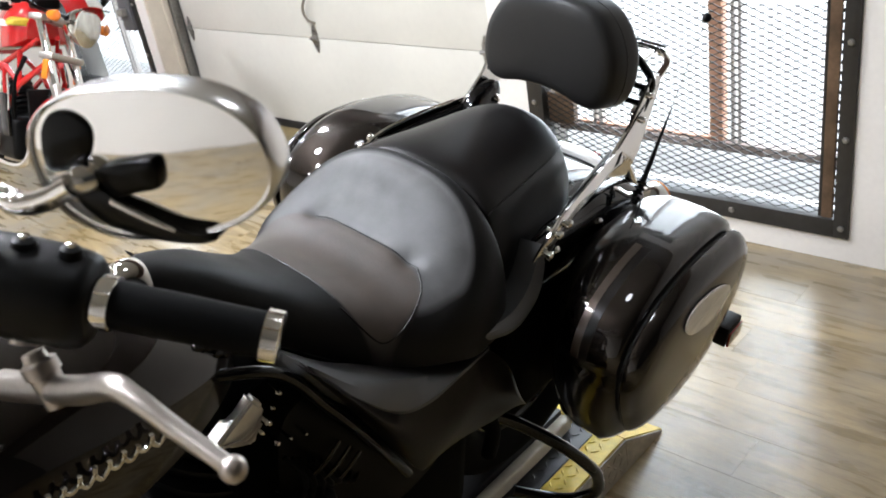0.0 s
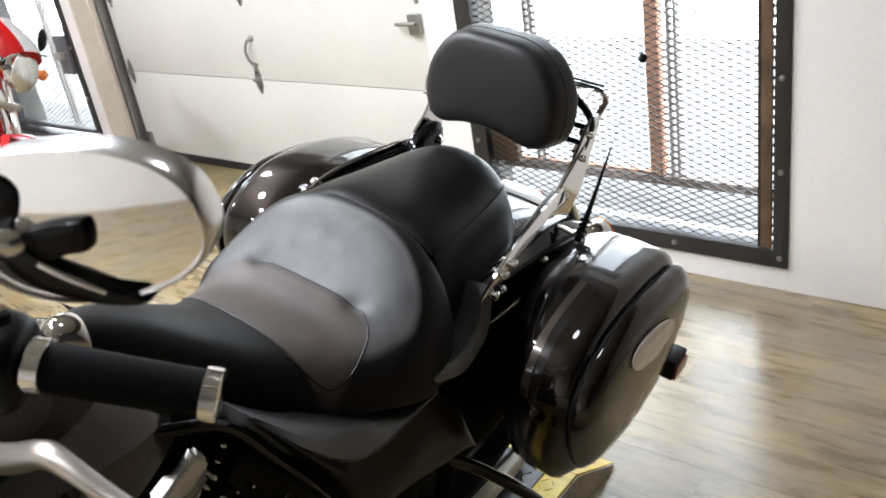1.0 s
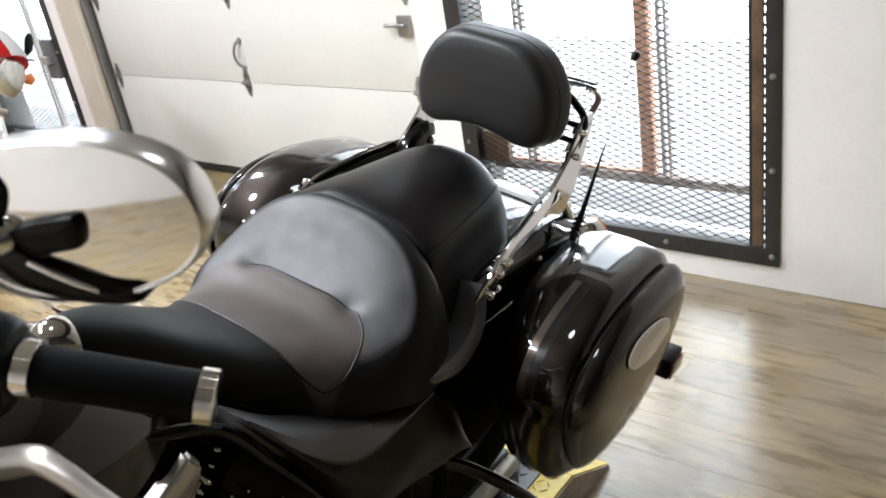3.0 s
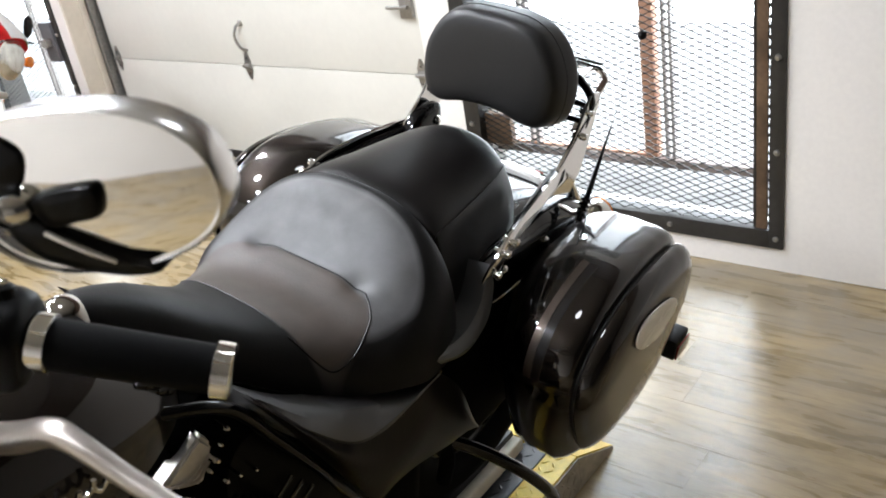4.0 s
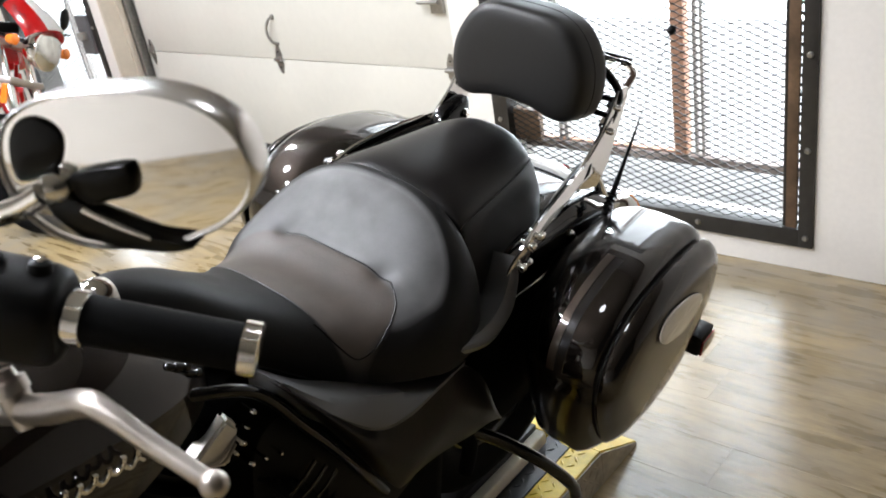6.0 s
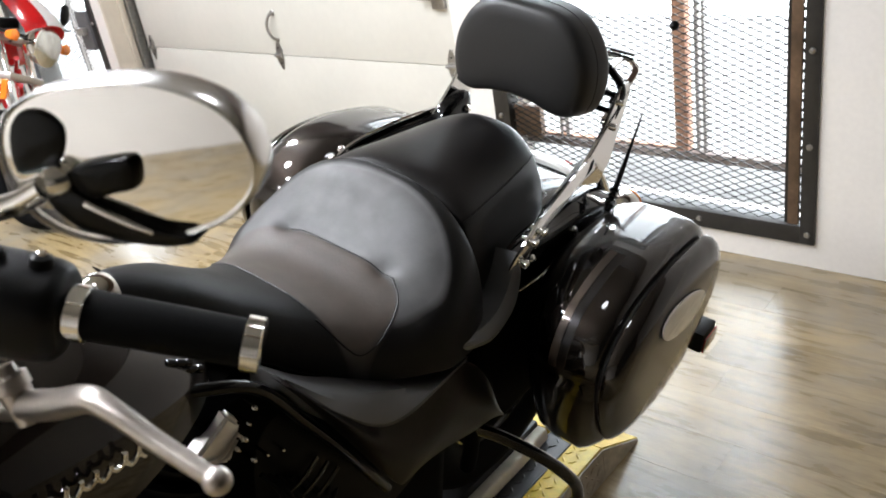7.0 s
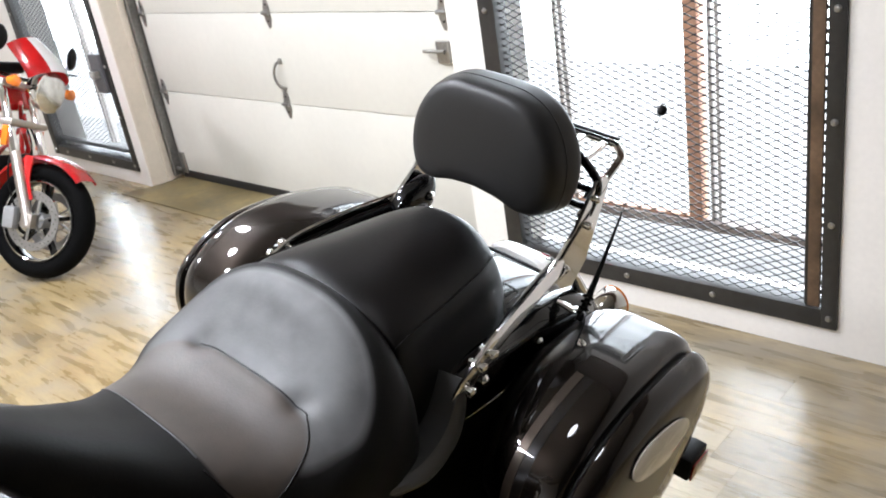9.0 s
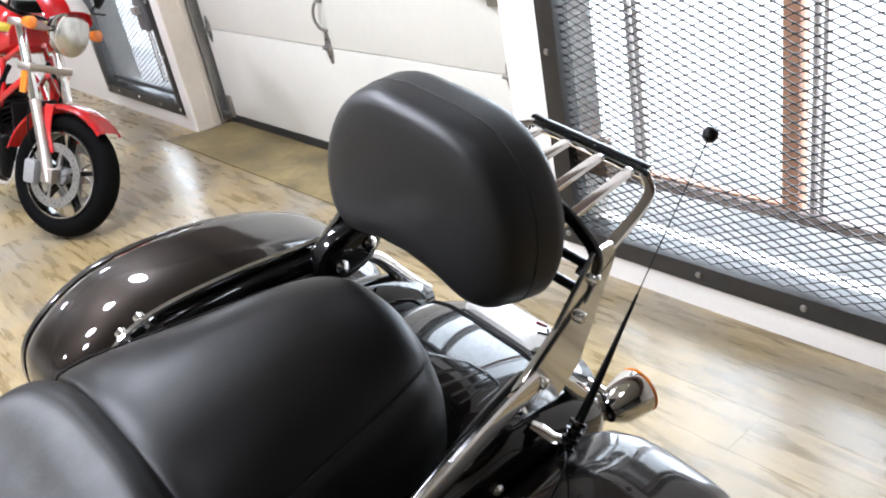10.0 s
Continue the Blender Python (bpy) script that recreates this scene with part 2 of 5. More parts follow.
def wood():
    m = material("vinyl_plank", (0.3, 0.25, 0.18), 0.33, spec=0.6)
    t, link = m.node_tree, m.node_tree.links.new
    b = t.nodes["Principled BSDF"]
    info = t.nodes.new("ShaderNodeObjectInfo")
    geo = t.nodes.new("ShaderNodeNewGeometry")
    add = t.nodes.new("ShaderNodeMath")
    link(info.outputs["Random"], add.inputs[0]), link(geo.outputs["Random Per Island"], add.inputs[1])
    co = t.nodes.new("ShaderNodeNewGeometry")
    off = t.nodes.new("ShaderNodeVectorMath")
    off.operation = "MULTIPLY_ADD"
    link(add.outputs[0], off.inputs[0])
    off.inputs[1].default_value = (13.1, 7.7, 0)
    link(co.outputs["Position"], off.inputs[2])
    mp = t.nodes.new("ShaderNodeMapping")
    mp.inputs["Scale"].default_value = (2.0, 12.0, 1.0)
    link(off.outputs[0], mp.inputs["Vector"])
    n1 = t.nodes.new("ShaderNodeTexNoise")
    n1.inputs["Scale"].default_value, n1.inputs["Detail"].default_value, n1.inputs["Distortion"].default_value = 2.2, 3, 0.3
    link(mp.outputs[0], n1.inputs["Vector"])
    n2 = t.nodes.new("ShaderNodeTexNoise")
    n2.inputs["Scale"].default_value, n2.inputs["Detail"].default_value = 14, 6
    link(mp.outputs[0], n2.inputs["Vector"])
    ramp = t.nodes.new("ShaderNodeValToRGB")
    e = ramp.color_ramp.elements
    e[0].position, e[0].color = 0.22, (0.100, 0.069, 0.031, 1)
    e[1].position, e[1].color = 0.76, (0.380, 0.286, 0.145, 1)
    mid = e.new(0.5)
    mid.color = (0.206, 0.147, 0.064, 1)
    mix = t.nodes.new("ShaderNodeMath")
    mix.operation = "MULTIPLY_ADD"
    link(n2.outputs[0], mix.inputs[0])
    mix.inputs[1].default_value = 0.38
    link(n1.outputs[0], mix.inputs[2])
    sub = t.nodes.new("ShaderNodeMath")
    sub.operation = "MULTIPLY_ADD"
    link(add.outputs[0], sub.inputs[0])
    sub.inputs[1].default_value, sub.inputs[2].default_value = 0.18, -0.225
    tot = t.nodes.new("ShaderNodeMath")
    link(mix.outputs[0], tot.inputs[0]), link(sub.outputs[0], tot.inputs[1])
    link(tot.outputs[0], ramp.inputs[0])
    worn = t.nodes.new("ShaderNodeTexNoise")
    worn.inputs["Scale"].default_value, worn.inputs["Detail"].default_value, worn.inputs["Distortion"].default_value = 2.6, 4, 0.6
    link(co.outputs["Position"], worn.inputs["Vector"])
    amount = t.nodes.new("ShaderNodeMapRange")
    amount.inputs["From Min"].default_value, amount.inputs["From Max"].default_value = 0.42, 0.68
    amount.inputs["To Max"].default_value = 0.65
    link(worn.outputs[0], amount.inputs["Value"])
    grey = t.nodes.new("ShaderNodeMix")
    grey.data_type = "RGBA"
    link(amount.outputs[0], grey.inputs[0])
    link(ramp.outputs[0], grey.inputs[6])
    grey.inputs[7].default_value = (0.275, 0.248, 0.202, 1)
    link(grey.outputs[2], b.inputs["Base Color"])
    shine = t.nodes.new("ShaderNodeMapRange")
    shine.inputs["From Min"].default_value, shine.inputs["From Max"].default_value = 0.3, 0.7
    shine.inputs["To Min"].default_value, shine.inputs["To Max"].default_value = 0.22, 0.38
    link(n1.outputs[0], shine.inputs["Value"])
    link(shine.outputs[0], b.inputs["Roughness"])
    bump = t.nodes.new("ShaderNodeBump")
    bump.inputs["Strength"].default_value, bump.inputs["Distance"].default_value = 0.15, 0.001
    link(n2.outputs[0], bump.inputs["Height"])
    link(bump.outputs[0], b.inputs["Normal"])
    b.inputs["Coat Weight"].default_value, b.inputs["Coat Roughness"].default_value = 0.32, 0.2
    return m


PLANK = wood()

# ---------------------------------------------------------------- mesh helpers


def finish(name, bm, mat, sharp=38):
    bmesh.ops.recalc_face_normals(bm, faces=bm.faces)
    for e in bm.edges:
        if len(e.link_faces) == 2 and e.calc_face_angle(0) > radians(sharp):
            e.smooth = False
    for f in bm.faces:
        f.smooth = True
    me = bpy.data.meshes.new(name)
    bm.to_mesh(me)
    bm.free()
    me.materials.append(mat)
    return me


def part(name, bm, mat, parent=None, label="", sharp=38):
    ob = new(name, finish(name, bm, mat, sharp))
    ob.parent = parent
    return tagged(ob, label)


def thing(name, m, label, category, group="", kind=""):
    ob = new(name)
    ob.empty_display_size = 0.1
    ob.matrix_world = m
    return tagged(ob, label, category, group, kind)


def box(bm, lo, hi, bevel=0.0, seg=2):
    lo, hi = Vector(lo), Vector(hi)
    made = bmesh.ops.create_cube(bm, size=1.0, matrix=Matrix.Translation((lo + hi) / 2) @ Matrix.Diagonal((*(hi - lo), 1)))
    if bevel:
        edges = list({e for v in made["verts"] for e in v.link_edges})
        bmesh.ops.bevel(bm, geom=edges, offset=bevel, segments=seg, affect="EDGES", profile=0.6)
    return bm


def spline(pts, n):
    """Points along a Catmull-Rom curve through pts (rows of any width)."""
    p = np.array(pts, float)
    p = np.vstack([2 * p[0] - p[1], p, 2 * p[-1] - p[-2]])
    out = []
    for u in np.linspace(0, len(p) - 3 - 1e-9, n):
        i = int(u)
        t = u - i
        a, b, c, d = p[i : i + 4]
        out.append(0.5 * (2 * b + (c - a) * t + (2 * a - 5 * b + 4 * c - d) * t * t + (3 * b - a - 3 * c + d) * t**3))
    return np.array(out)


def loft(bm, rings, closed=True, caps=True):
    rows = [[bm.verts.new(p) for p in r] for r in rings]
    n = len(rows[0])
    for a, b in zip(rows, rows[1:]):
        for i in range(n if closed else n - 1):
            j = (i + 1) % n
            bm.faces.new((a[i], a[j], b[j], b[i]))
    if caps and closed:
        bm.faces.new(rows[0]), bm.faces.new(rows[-1])
    return bm


def tube(bm, pts, r, seg=12, smooth=0, flat=None):
    """A round bar along pts; r a number or one for each point; flat: (width, thickness) for a bar of rounded section."""
    p = spline(pts, smooth) if smooth else np.array(pts, float)
    rr = np.interp(np.linspace(0, 1, len(p)), np.linspace(0, 1, len(r)), r) if hasattr(r, "__len__") else [r] * len(p)
    rings, side = [], None
    for i, c in enumerate(p):
        d = Vector(p[min(i + 1, len(p) - 1)] - p[max(i - 1, 0)]).normalized()
        if side is None:
            side = d.cross(Vector((0, 0, 1)) if abs(d.z) < 0.9 else Vector((0, 1, 0))).normalized()
        side = (side - d * side.dot(d)).normalized()
        up = side.cross(d)
        ring = []
        for k in range(seg):
            a = 2 * math.pi * (k + 0.5) / seg
            ca, sa = math.cos(a), math.sin(a)
            if flat:
                ca, sa = math.copysign(abs(ca) ** 0.35, ca) * flat[0] / 2, math.copysign(abs(sa) ** 0.35, sa) * flat[1] / 2
                ring.append(Vector(c) + side * ca + up * sa)
            else:
                ring.append(Vector(c) + (side * ca + up * sa) * rr[i])
        rings.append(ring)
    return loft(bm, rings)


def lathe(bm, profile, m, seg=32, caps=True):
    """A turned body: profile rows of (radius, height along z), set by m."""
    rings = [[m @ Vector((r * math.cos(2 * math.pi * k / seg), r * math.sin(2 * math.pi * k / seg), h)) for k in range(seg)] for r, h in profile]
    return loft(bm, rings, caps=caps)


def axis(at, to):
    """A pose at a point whose z axis points along to."""
    return Matrix.Translation(at) @ Vector(to).to_track_quat("Z", "Y").to_matrix().to_4x4()


def B():
    return bmesh.new()


# ---------------------------------------------------------------- the room
WY = 2.57            # inner face of the front wall
DY = 2.76            # face of the garage door
X0, X1, YB = -7.2, 4.6, -3.6
GX0, GX1 = -4.70, -2.17      # garage opening
RX0, RX1 = -2.01, -0.81       # grille on one side
LX0, LX1 = -5.89, -4.79      # grille on the other side
FZ0, FZ1 = 0.085, 2.12
HEAD = 2.3             # underside of the unseen brown band over the openings

wall = thing("wall_front", pose(0, 0, 0), "white painted wall with openings for grilles and garage door", "wall", kind="structure")
bm = B()
for x0, x1, z0, z1 in ((X0, LX0, 0, HEAD), (LX0, LX1, 0, FZ0), (LX0, LX1, FZ1, HEAD), (LX1, GX0, 0, HEAD),
                       (GX1, RX0, 0, HEAD), (RX0, RX1, 0, FZ0), (RX0, RX1, FZ1, HEAD), (RX1, X1, 0, HEAD)):
    box(bm, (x0, WY, z0), (x1, WY + 0.22, z1))
bmesh.ops.remove_doubles(bm, verts=bm.verts, dist=0.0001)
part("plaster", bm, WALL, wall)
# Out of view; added in brown for the sheen mirrored in the seats.
part("timber_band", box(B(), (X0, WY - 0.02, HEAD), (X1, WY + 0.22, CEIL)), BAND_BROWN, wall, "unseen brown band above the openings, tints reflections")
bm = B()
box(bm, (GX0 - 0.001, WY + 0.004, 0), (GX0 + 0.012, WY + 0.2, 2.3))
part("jamb", bm, JAMB, wall, "beige painted jamb beside the garage door")
part("jamb_stop", box(B(), (GX0 + 0.0125, WY + 0.10, 0), (GX0 + 0.021, WY + 0.135, 2.3), 0.002), JAMB, wall, "beige stop strip on the jamb")

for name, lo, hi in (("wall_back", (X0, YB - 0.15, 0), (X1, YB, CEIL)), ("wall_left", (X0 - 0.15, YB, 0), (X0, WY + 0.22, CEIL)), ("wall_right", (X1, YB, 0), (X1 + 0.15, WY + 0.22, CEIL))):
    # The unseen right wall is darkened so the bike's flank mirrors little.
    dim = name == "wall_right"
    tagged(part(name, box(B(), lo, hi), DIM_WALL if dim else WALL), "unseen side wall, dark grey to keep reflections dark" if dim else "plain white painted wall", "wall", kind="structure")
tagged(part("ceiling", box(B(), (X0 - 0.15, YB - 0.15, CEIL), (X1 + 0.15, WY + 0.22, CEIL + 0.15)), CEILING), "plain grey ceiling", "ceiling", kind="structure")

fixture = None
for lx, ly, _ in LAMPS:
    if fixture is None:
        fixture = thing("ceiling_light", pose(lx, ly, CEIL), "white round ceiling light, switched on", "ceiling light", "ceiling lights")
        part("backplate", lathe(B(), [(0.01, -0.02), (0.175, -0.02), (0.18, -0.012), (0.18, 0)], pose(0, 0, 0)), WALL, fixture)
        part("lamp_ring", lathe(B(), [(0.12, -0.02), (0.155, -0.022), (0.16, -0.06), (0.152, -0.06), (0.15, -0.03)], pose(0, 0, 0)), WALL, fixture)
    else:
        copy_thing(fixture, pose(lx, ly, CEIL))


# ---- garage door
door = thing("garage_door", pose(0, 0, 0), "closed cream sectional garage door with zinc hinges", "garage door", kind="structure")
SEAMS = [0.048, 0.525, 0.96, 1.41, 1.87, 2.34]
for z0, z1 in zip(SEAMS, SEAMS[1:]):
    bm = B()
    box(bm, (GX0 + 0.055, DY, z0 + 0.0015), (GX1 + 0.03, DY + 0.05, z1 - 0.0015), 0.003)
    part("panel", bm, DOOR, door)
part("bottom_seal", box(B(), (GX0 + 0.05, DY - 0.004, 0.001), (GX1 + 0.03, DY + 0.045, 0.048), 0.008), SEAL, door, "black rubber bottom seal")
bm = B()
box(bm, (GX0 + 0.02, DY - 0.05, 0.02), (GX0 + 0.028, DY + 0.01, 2.2))
box(bm, (GX0 + 0.02, DY - 0.05, 0.02), (GX0 + 0.05, DY - 0.045, 2.2))
box(bm, (GX0 + 0.001, DY + 0.02, 0.0), (GX0 + 0.075, DY + 0.06, 2.3))
part("track", bm, TRACK, door, "galvanized vertical roller track")


def hinge(x, z, big=1.0):
    bm = B()
    for s in (1, -1):
        v = [bm.verts.new((x + a * big, DY - 0.004, z + s * b)) for a, b in ((-0.022, 0.012), (-0.022, 0.03), (-0.006, 0.07), (0.006, 0.07), (0.022, 0.03), (0.022, 0.012))]
        f = bm.faces.new(v)
        e = bmesh.ops.extrude_face_region(bm, geom=[f])
        bmesh.ops.translate(bm, verts=[g for g in e["geom"] if isinstance(g, bmesh.types.BMVert)], vec=(0, 0.004, 0))
    tube(bm, [(x - 0.026, DY - 0.012, z), (x + 0.026, DY - 0.012, z)], 0.009, 10)
    box(bm, (x - 0.02, DY - 0.01, z - 0.016), (x + 0.02, DY - 0.001, z + 0.016), 0.003)
    h = part("hinge", bm, ZINC, door, "zinc door hinge")
    for s in (1, -1):
        part("screw", lathe(B(), [(0.005, 0), (0.004, 0.003), (0.001, 0.004)], axis((x, DY - 0.004, z + s * 0.038), (0, -1, 0)), 8), STEEL, h)


for z in SEAMS[1:-1]:
    for x in (GX0 + 0.1, -3.47, -2.36):
        hinge(x, z)
bm = B()
box(bm, (GX0 + 0.06, DY - 0.012, 0.035), (GX0 + 0.12, DY - 0.001, 0.16), 0.003)
tube(bm, [(GX0 + 0.03, DY - 0.02, 0.06), (GX0 + 0.09, DY - 0.02, 0.06)], 0.012)
part("bottom_bracket", bm, ZINC, door, "zinc bottom roller bracket")
bm = B()
tube(bm, [(-3.455, DY - 0.002, 0.735), (-3.46, DY - 0.03, 0.722), (-3.478, DY - 0.036, 0.675), (-3.466, DY - 0.03, 0.625), (-3.45, DY - 0.002, 0.60)], 0.007, 10, 24)
lathe(bm, [(0.014, 0), (0.014, 0.006), (0.008, 0.01)], axis((-3.455, DY - 0.001, 0.735), (0, -1, 0)), 14)
part("pull_handle", bm, ZINC, door, "bent steel lift handle")
bm = B()
box(bm, (-2.41, DY - 0.02, 0.765), (-2.345, DY - 0.001, 0.85), 0.004)
tube(bm, [(-2.47, DY - 0.028, 0.812), (-2.36, DY - 0.028, 0.812)], 0.008, 10)
part("slide_latch", bm, ZINC, door, "zinc slide latch")


# ---- steel grilles
def grille(name, x0, x1, label, post=True, strand=0.0013):
    g = thing(name, pose(0, WY, 0), label, "window grille", kind="structure")
    w = 0.085
    for lo, hi in (((x0, -0.012, FZ0), (x0 + w * 0.8, 0.05, FZ1)), ((x1 - w * 0.53, -0.012, FZ0), (x1, 0.006, FZ1)),
                   ((x0 + w * 0.8, -0.012, FZ0), (x1 - w * 0.53, 0.05, FZ0 + 0.06)), ((x0 + w * 0.8, -0.012, FZ1 - w), (x1 - w * 0.53, 0.05, FZ1))):
        part("frame_bar", box(B(), lo, hi, 0.002), STEEL, g)
    # Dark strip covers the lit sill in place of the frame's shade.
    part("sill_plate", box(B(), (x0 + 0.004, 0.051, FZ0 + 0.001), (x1 - 0.004, 0.165, FZ0 + 0.006), 0.001), MESH, g, "dark strip standing in for shade on the sill")
    post_x = x1 - w * 0.53 - 0.008
    if not post:
        for lo, hi in (((x1 - 0.125, 0.03, FZ0 + 0.09), (x1 - 0.10, 0.06, FZ1 - w)), ((x0 + 0.07, 0.03, FZ0 + 0.085), (x1 - 0.126, 0.06, FZ0 + 0.11))):
            part("sash_bar", box(B(), lo, hi, 0.002), STEEL, g)
    else:
        part("hinge_post", box(B(), (post_x - 0.034, -0.006, FZ0 + 0.062), (post_x, 0.006, FZ1 - w), 0.002), RUST, g, "brown painted steel hinge post")
        part("hinge_post_edge", box(B(), (post_x - 0.046, 0.0, FZ0 + 0.062), (post_x - 0.036, 0.03, FZ1 - w), 0.002), STEEL, g)
    clip = None
    for z in np.arange(FZ0 + 0.075, FZ1 - w, 0.03) if post else ():
        if clip is None:
            clip = finish("spacer", box(B(), (0, 0.0, 0), (0.0078, 0.005, 0.011)), STEEL)
        ob = new("spacer", clip)
        ob.parent, ob.location = g, (post_x + 0.0001, 0, z)
    nx = int((x1 - x0 - 0.14) / 0.051)
    nz = int((FZ1 - FZ0 - 0.12) / 0.0117)
    px, pz = (x1 - x0 - 0.13) / nx, 0.0117
    verts, faces = [], []
    for j in range(nz):
        for i in range(nx):
            a = (x0 + 0.05 + (i + 0.5 * (j % 2)) * px, FZ0 + 0.06 + j * pz)
            k = len(verts)
            verts += [(a[0] + u * strand * 5.4, w, a[1] + v * strand * 2) for w in (0.011, 0.017) for u, v in ((-1, 0), (0, -1), (1, 0), (0, 1))]
            faces += [(k, k + 1, k + 2, k + 3), (k + 4, k + 5, k + 6, k + 7)] + [(k + c, k + (c + 1) % 4, k + 4 + (c + 1) % 4, k + 4 + c) for c in range(4)]
            for s in (-1, 1):
                b = (a[0] + s * px / 2, a[1] + pz)
                if not x0 + 0.04 < b[0] < x1 - 0.06:
                    continue
                k = len(verts)
                h = strand
                for q in (a, b):
                    verts += [(q[0], 0.012, q[1] - h), (q[0], 0.012, q[1] + h), (q[0], 0.016, q[1] + h), (q[0], 0.016, q[1] - h)]
                faces += [(k + c, k + (c + 1) % 4, k + 4 + (c + 1) % 4, k + 4 + c) for c in range(4)]
    me = bpy.data.meshes.new("expanded_mesh")
    me.from_pydata(verts, [], faces)
    me.materials.append(MESH)
    ob = new("expanded_mesh", me)
    ob.parent = g
    tagged(ob, "diamond expanded steel mesh", kind="stuff")
    bolt = None
    spots = [(x1 - 0.022, z) for z in np.arange(FZ0 + 0.035, FZ1, 0.295)] + [(x0 + 0.03, z) for z in np.arange(FZ0 + 0.035, FZ1, 0.295)]
    spots += [(x, FZ0 + 0.032) for x in np.arange(x0 + 0.2, x1 - 0.1, 0.31)]
    for x, z in spots:
        if bolt is None:
            bolt = finish("bolt", lathe(B(), [(0.010, 0), (0.010, 0.003), (0.007, 0.007), (0.002, 0.008)], axis((0, 0, 0), (0, -1, 0)), 12), ZINC)
        ob = new("bolt", bolt)
        ob.parent, ob.location = g, (x, -0.012, z)
    return g


right = grille("window_1", RX0, RX1, "dark steel framed grille with diamond mesh and bolts")
left = grille("window_2", LX0, LX1, "dark steel framed grille with diamond mesh and lock box", False, 0.00055)
bm = B()
box(bm, (RX0 + 0.07, 0.019, 0.33), (RX0 + 0.185, 0.05, 0.45), 0.004)
part("lock_box", bm, RUST, right, "brown steel lock box behind the mesh")
box_l = part("lock_box", box(B(), (LX1 - 0.16, -0.03, 0.56), (LX1 - 0.04, 0.01, 0.78), 0.004), LOCK, left, "grey steel lock box")
part("latch", box(B(), (LX1 - 0.14, -0.06, 0.65), (LX1 - 0.07, -0.03, 0.69), 0.004), ZINC, box_l)

# ---- outside
tagged(part("ground", box(B(), (-40, WY + 0.22, -0.06), (40, 40, -0.004)), OUTGROUND), "pale paved ground outside the grilles", "ground", kind="structure")
# Darker strip of ground paints in the shade close to the building.
tagged(part("pavement", box(B(), (-12, WY + 0.221, -0.05), (8, 3.36, 0.002), 0.004), SHADED_GROUND), "strip of paving darkened as shade along the grilles outside", "pavement", kind="structure")
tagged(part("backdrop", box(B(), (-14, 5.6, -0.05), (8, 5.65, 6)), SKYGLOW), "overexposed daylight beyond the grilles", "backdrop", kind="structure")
SY = 2.745           # the glazed front behind the grille
front = thing("storefront_frame", pose(0, SY, 0), "orange-brown post, grey mullions and low rail behind the grille", "storefront frame", kind="structure")
part("post", box(B(), (-1.362, 0, 0.272), (-1.315, 0.05, 2.6), 0.004), TERRACOTTA, front, "orange-brown painted post")
part("rail", box(B(), (-2.05, 0.0, 0.236), (-0.78, 0.045, 0.27), 0.004), SILL, front, "grey-brown low rail")
part("rail_cap", box(B(), (-2.05, 0.012, 0.2705), (-1.364, 0.04, 0.279), 0.002), TERRACOTTA, front, "orange-brown cap on the low rail")
for x0, x1 in ((-1.288, -1.276), (-1.262, -1.250), (-1.855, -1.842), (-1.828, -1.812)):
    part("mullion", box(B(), (x0, 0.01, 0.272), (x1, 0.04, 2.6), 0.002), MULLION, front, "thin grey mullion")
for x0, x1 in ((-5.45, -5.43), (-5.40, -5.385)):
    part("mullion", box(B(), (x0, 0.01, 0.14), (x1, 0.04, 2.6), 0.002), MULLION, front)

# ---------------------------------------------------------------- the cruiser
BIKE = pose(-1.093, 0.78, 0.15, 0, 13, 2)
bike = thing("motorcycle", BIKE, "dark brown cruiser motorcycle with saddlebags leaning on its stand", "motorcycle")


def body(stations, n_y, n_a):
    """A cushion: rows of y, half width, top, bottom, squareness; the skin goes over the top from side to side."""
    rings = []
    for y, w, zt, zb, n in spline(stations, n_y):
        ring = []
        for a in np.linspace(0, math.pi, n_a):
            c, s = math.cos(a), max(math.sin(a), 0)
            ring.append((w * math.copysign(abs(c) ** (2 / n), c), y, zb + (zt - zb) * s ** (2 / n)))
        ring += [(-w * 0.9, y, zb - 0.006), (w * 0.9, y, zb - 0.006)]
        rings.append(ring)
    return rings


RIDER = [(-0.385, 0.025, 0.955, 0.915, 2.2), (-0.36, 0.045, 0.957, 0.89, 2.3), (-0.30, 0.068, 0.928, 0.84, 2.4), (-0.23, 0.097, 0.875, 0.78, 2.5), (-0.17, 0.128, 0.835, 0.735, 2.6),
         (-0.09, 0.175, 0.807, 0.70, 2.9), (-0.04, 0.203, 0.808, 0.69, 3.4), (0.0, 0.214, 0.818, 0.68, 3.5), (0.04, 0.212, 0.848, 0.675, 3.2), (0.07, 0.206, 0.875, 0.67, 2.9), (0.095, 0.198, 0.886, 0.67, 2.7), (0.112, 0.188, 0.884, 0.67, 2.5), (0.124, 0.176, 0.868, 0.67, 2.4), (0.13, 0.16, 0.84, 0.67, 2.4)]
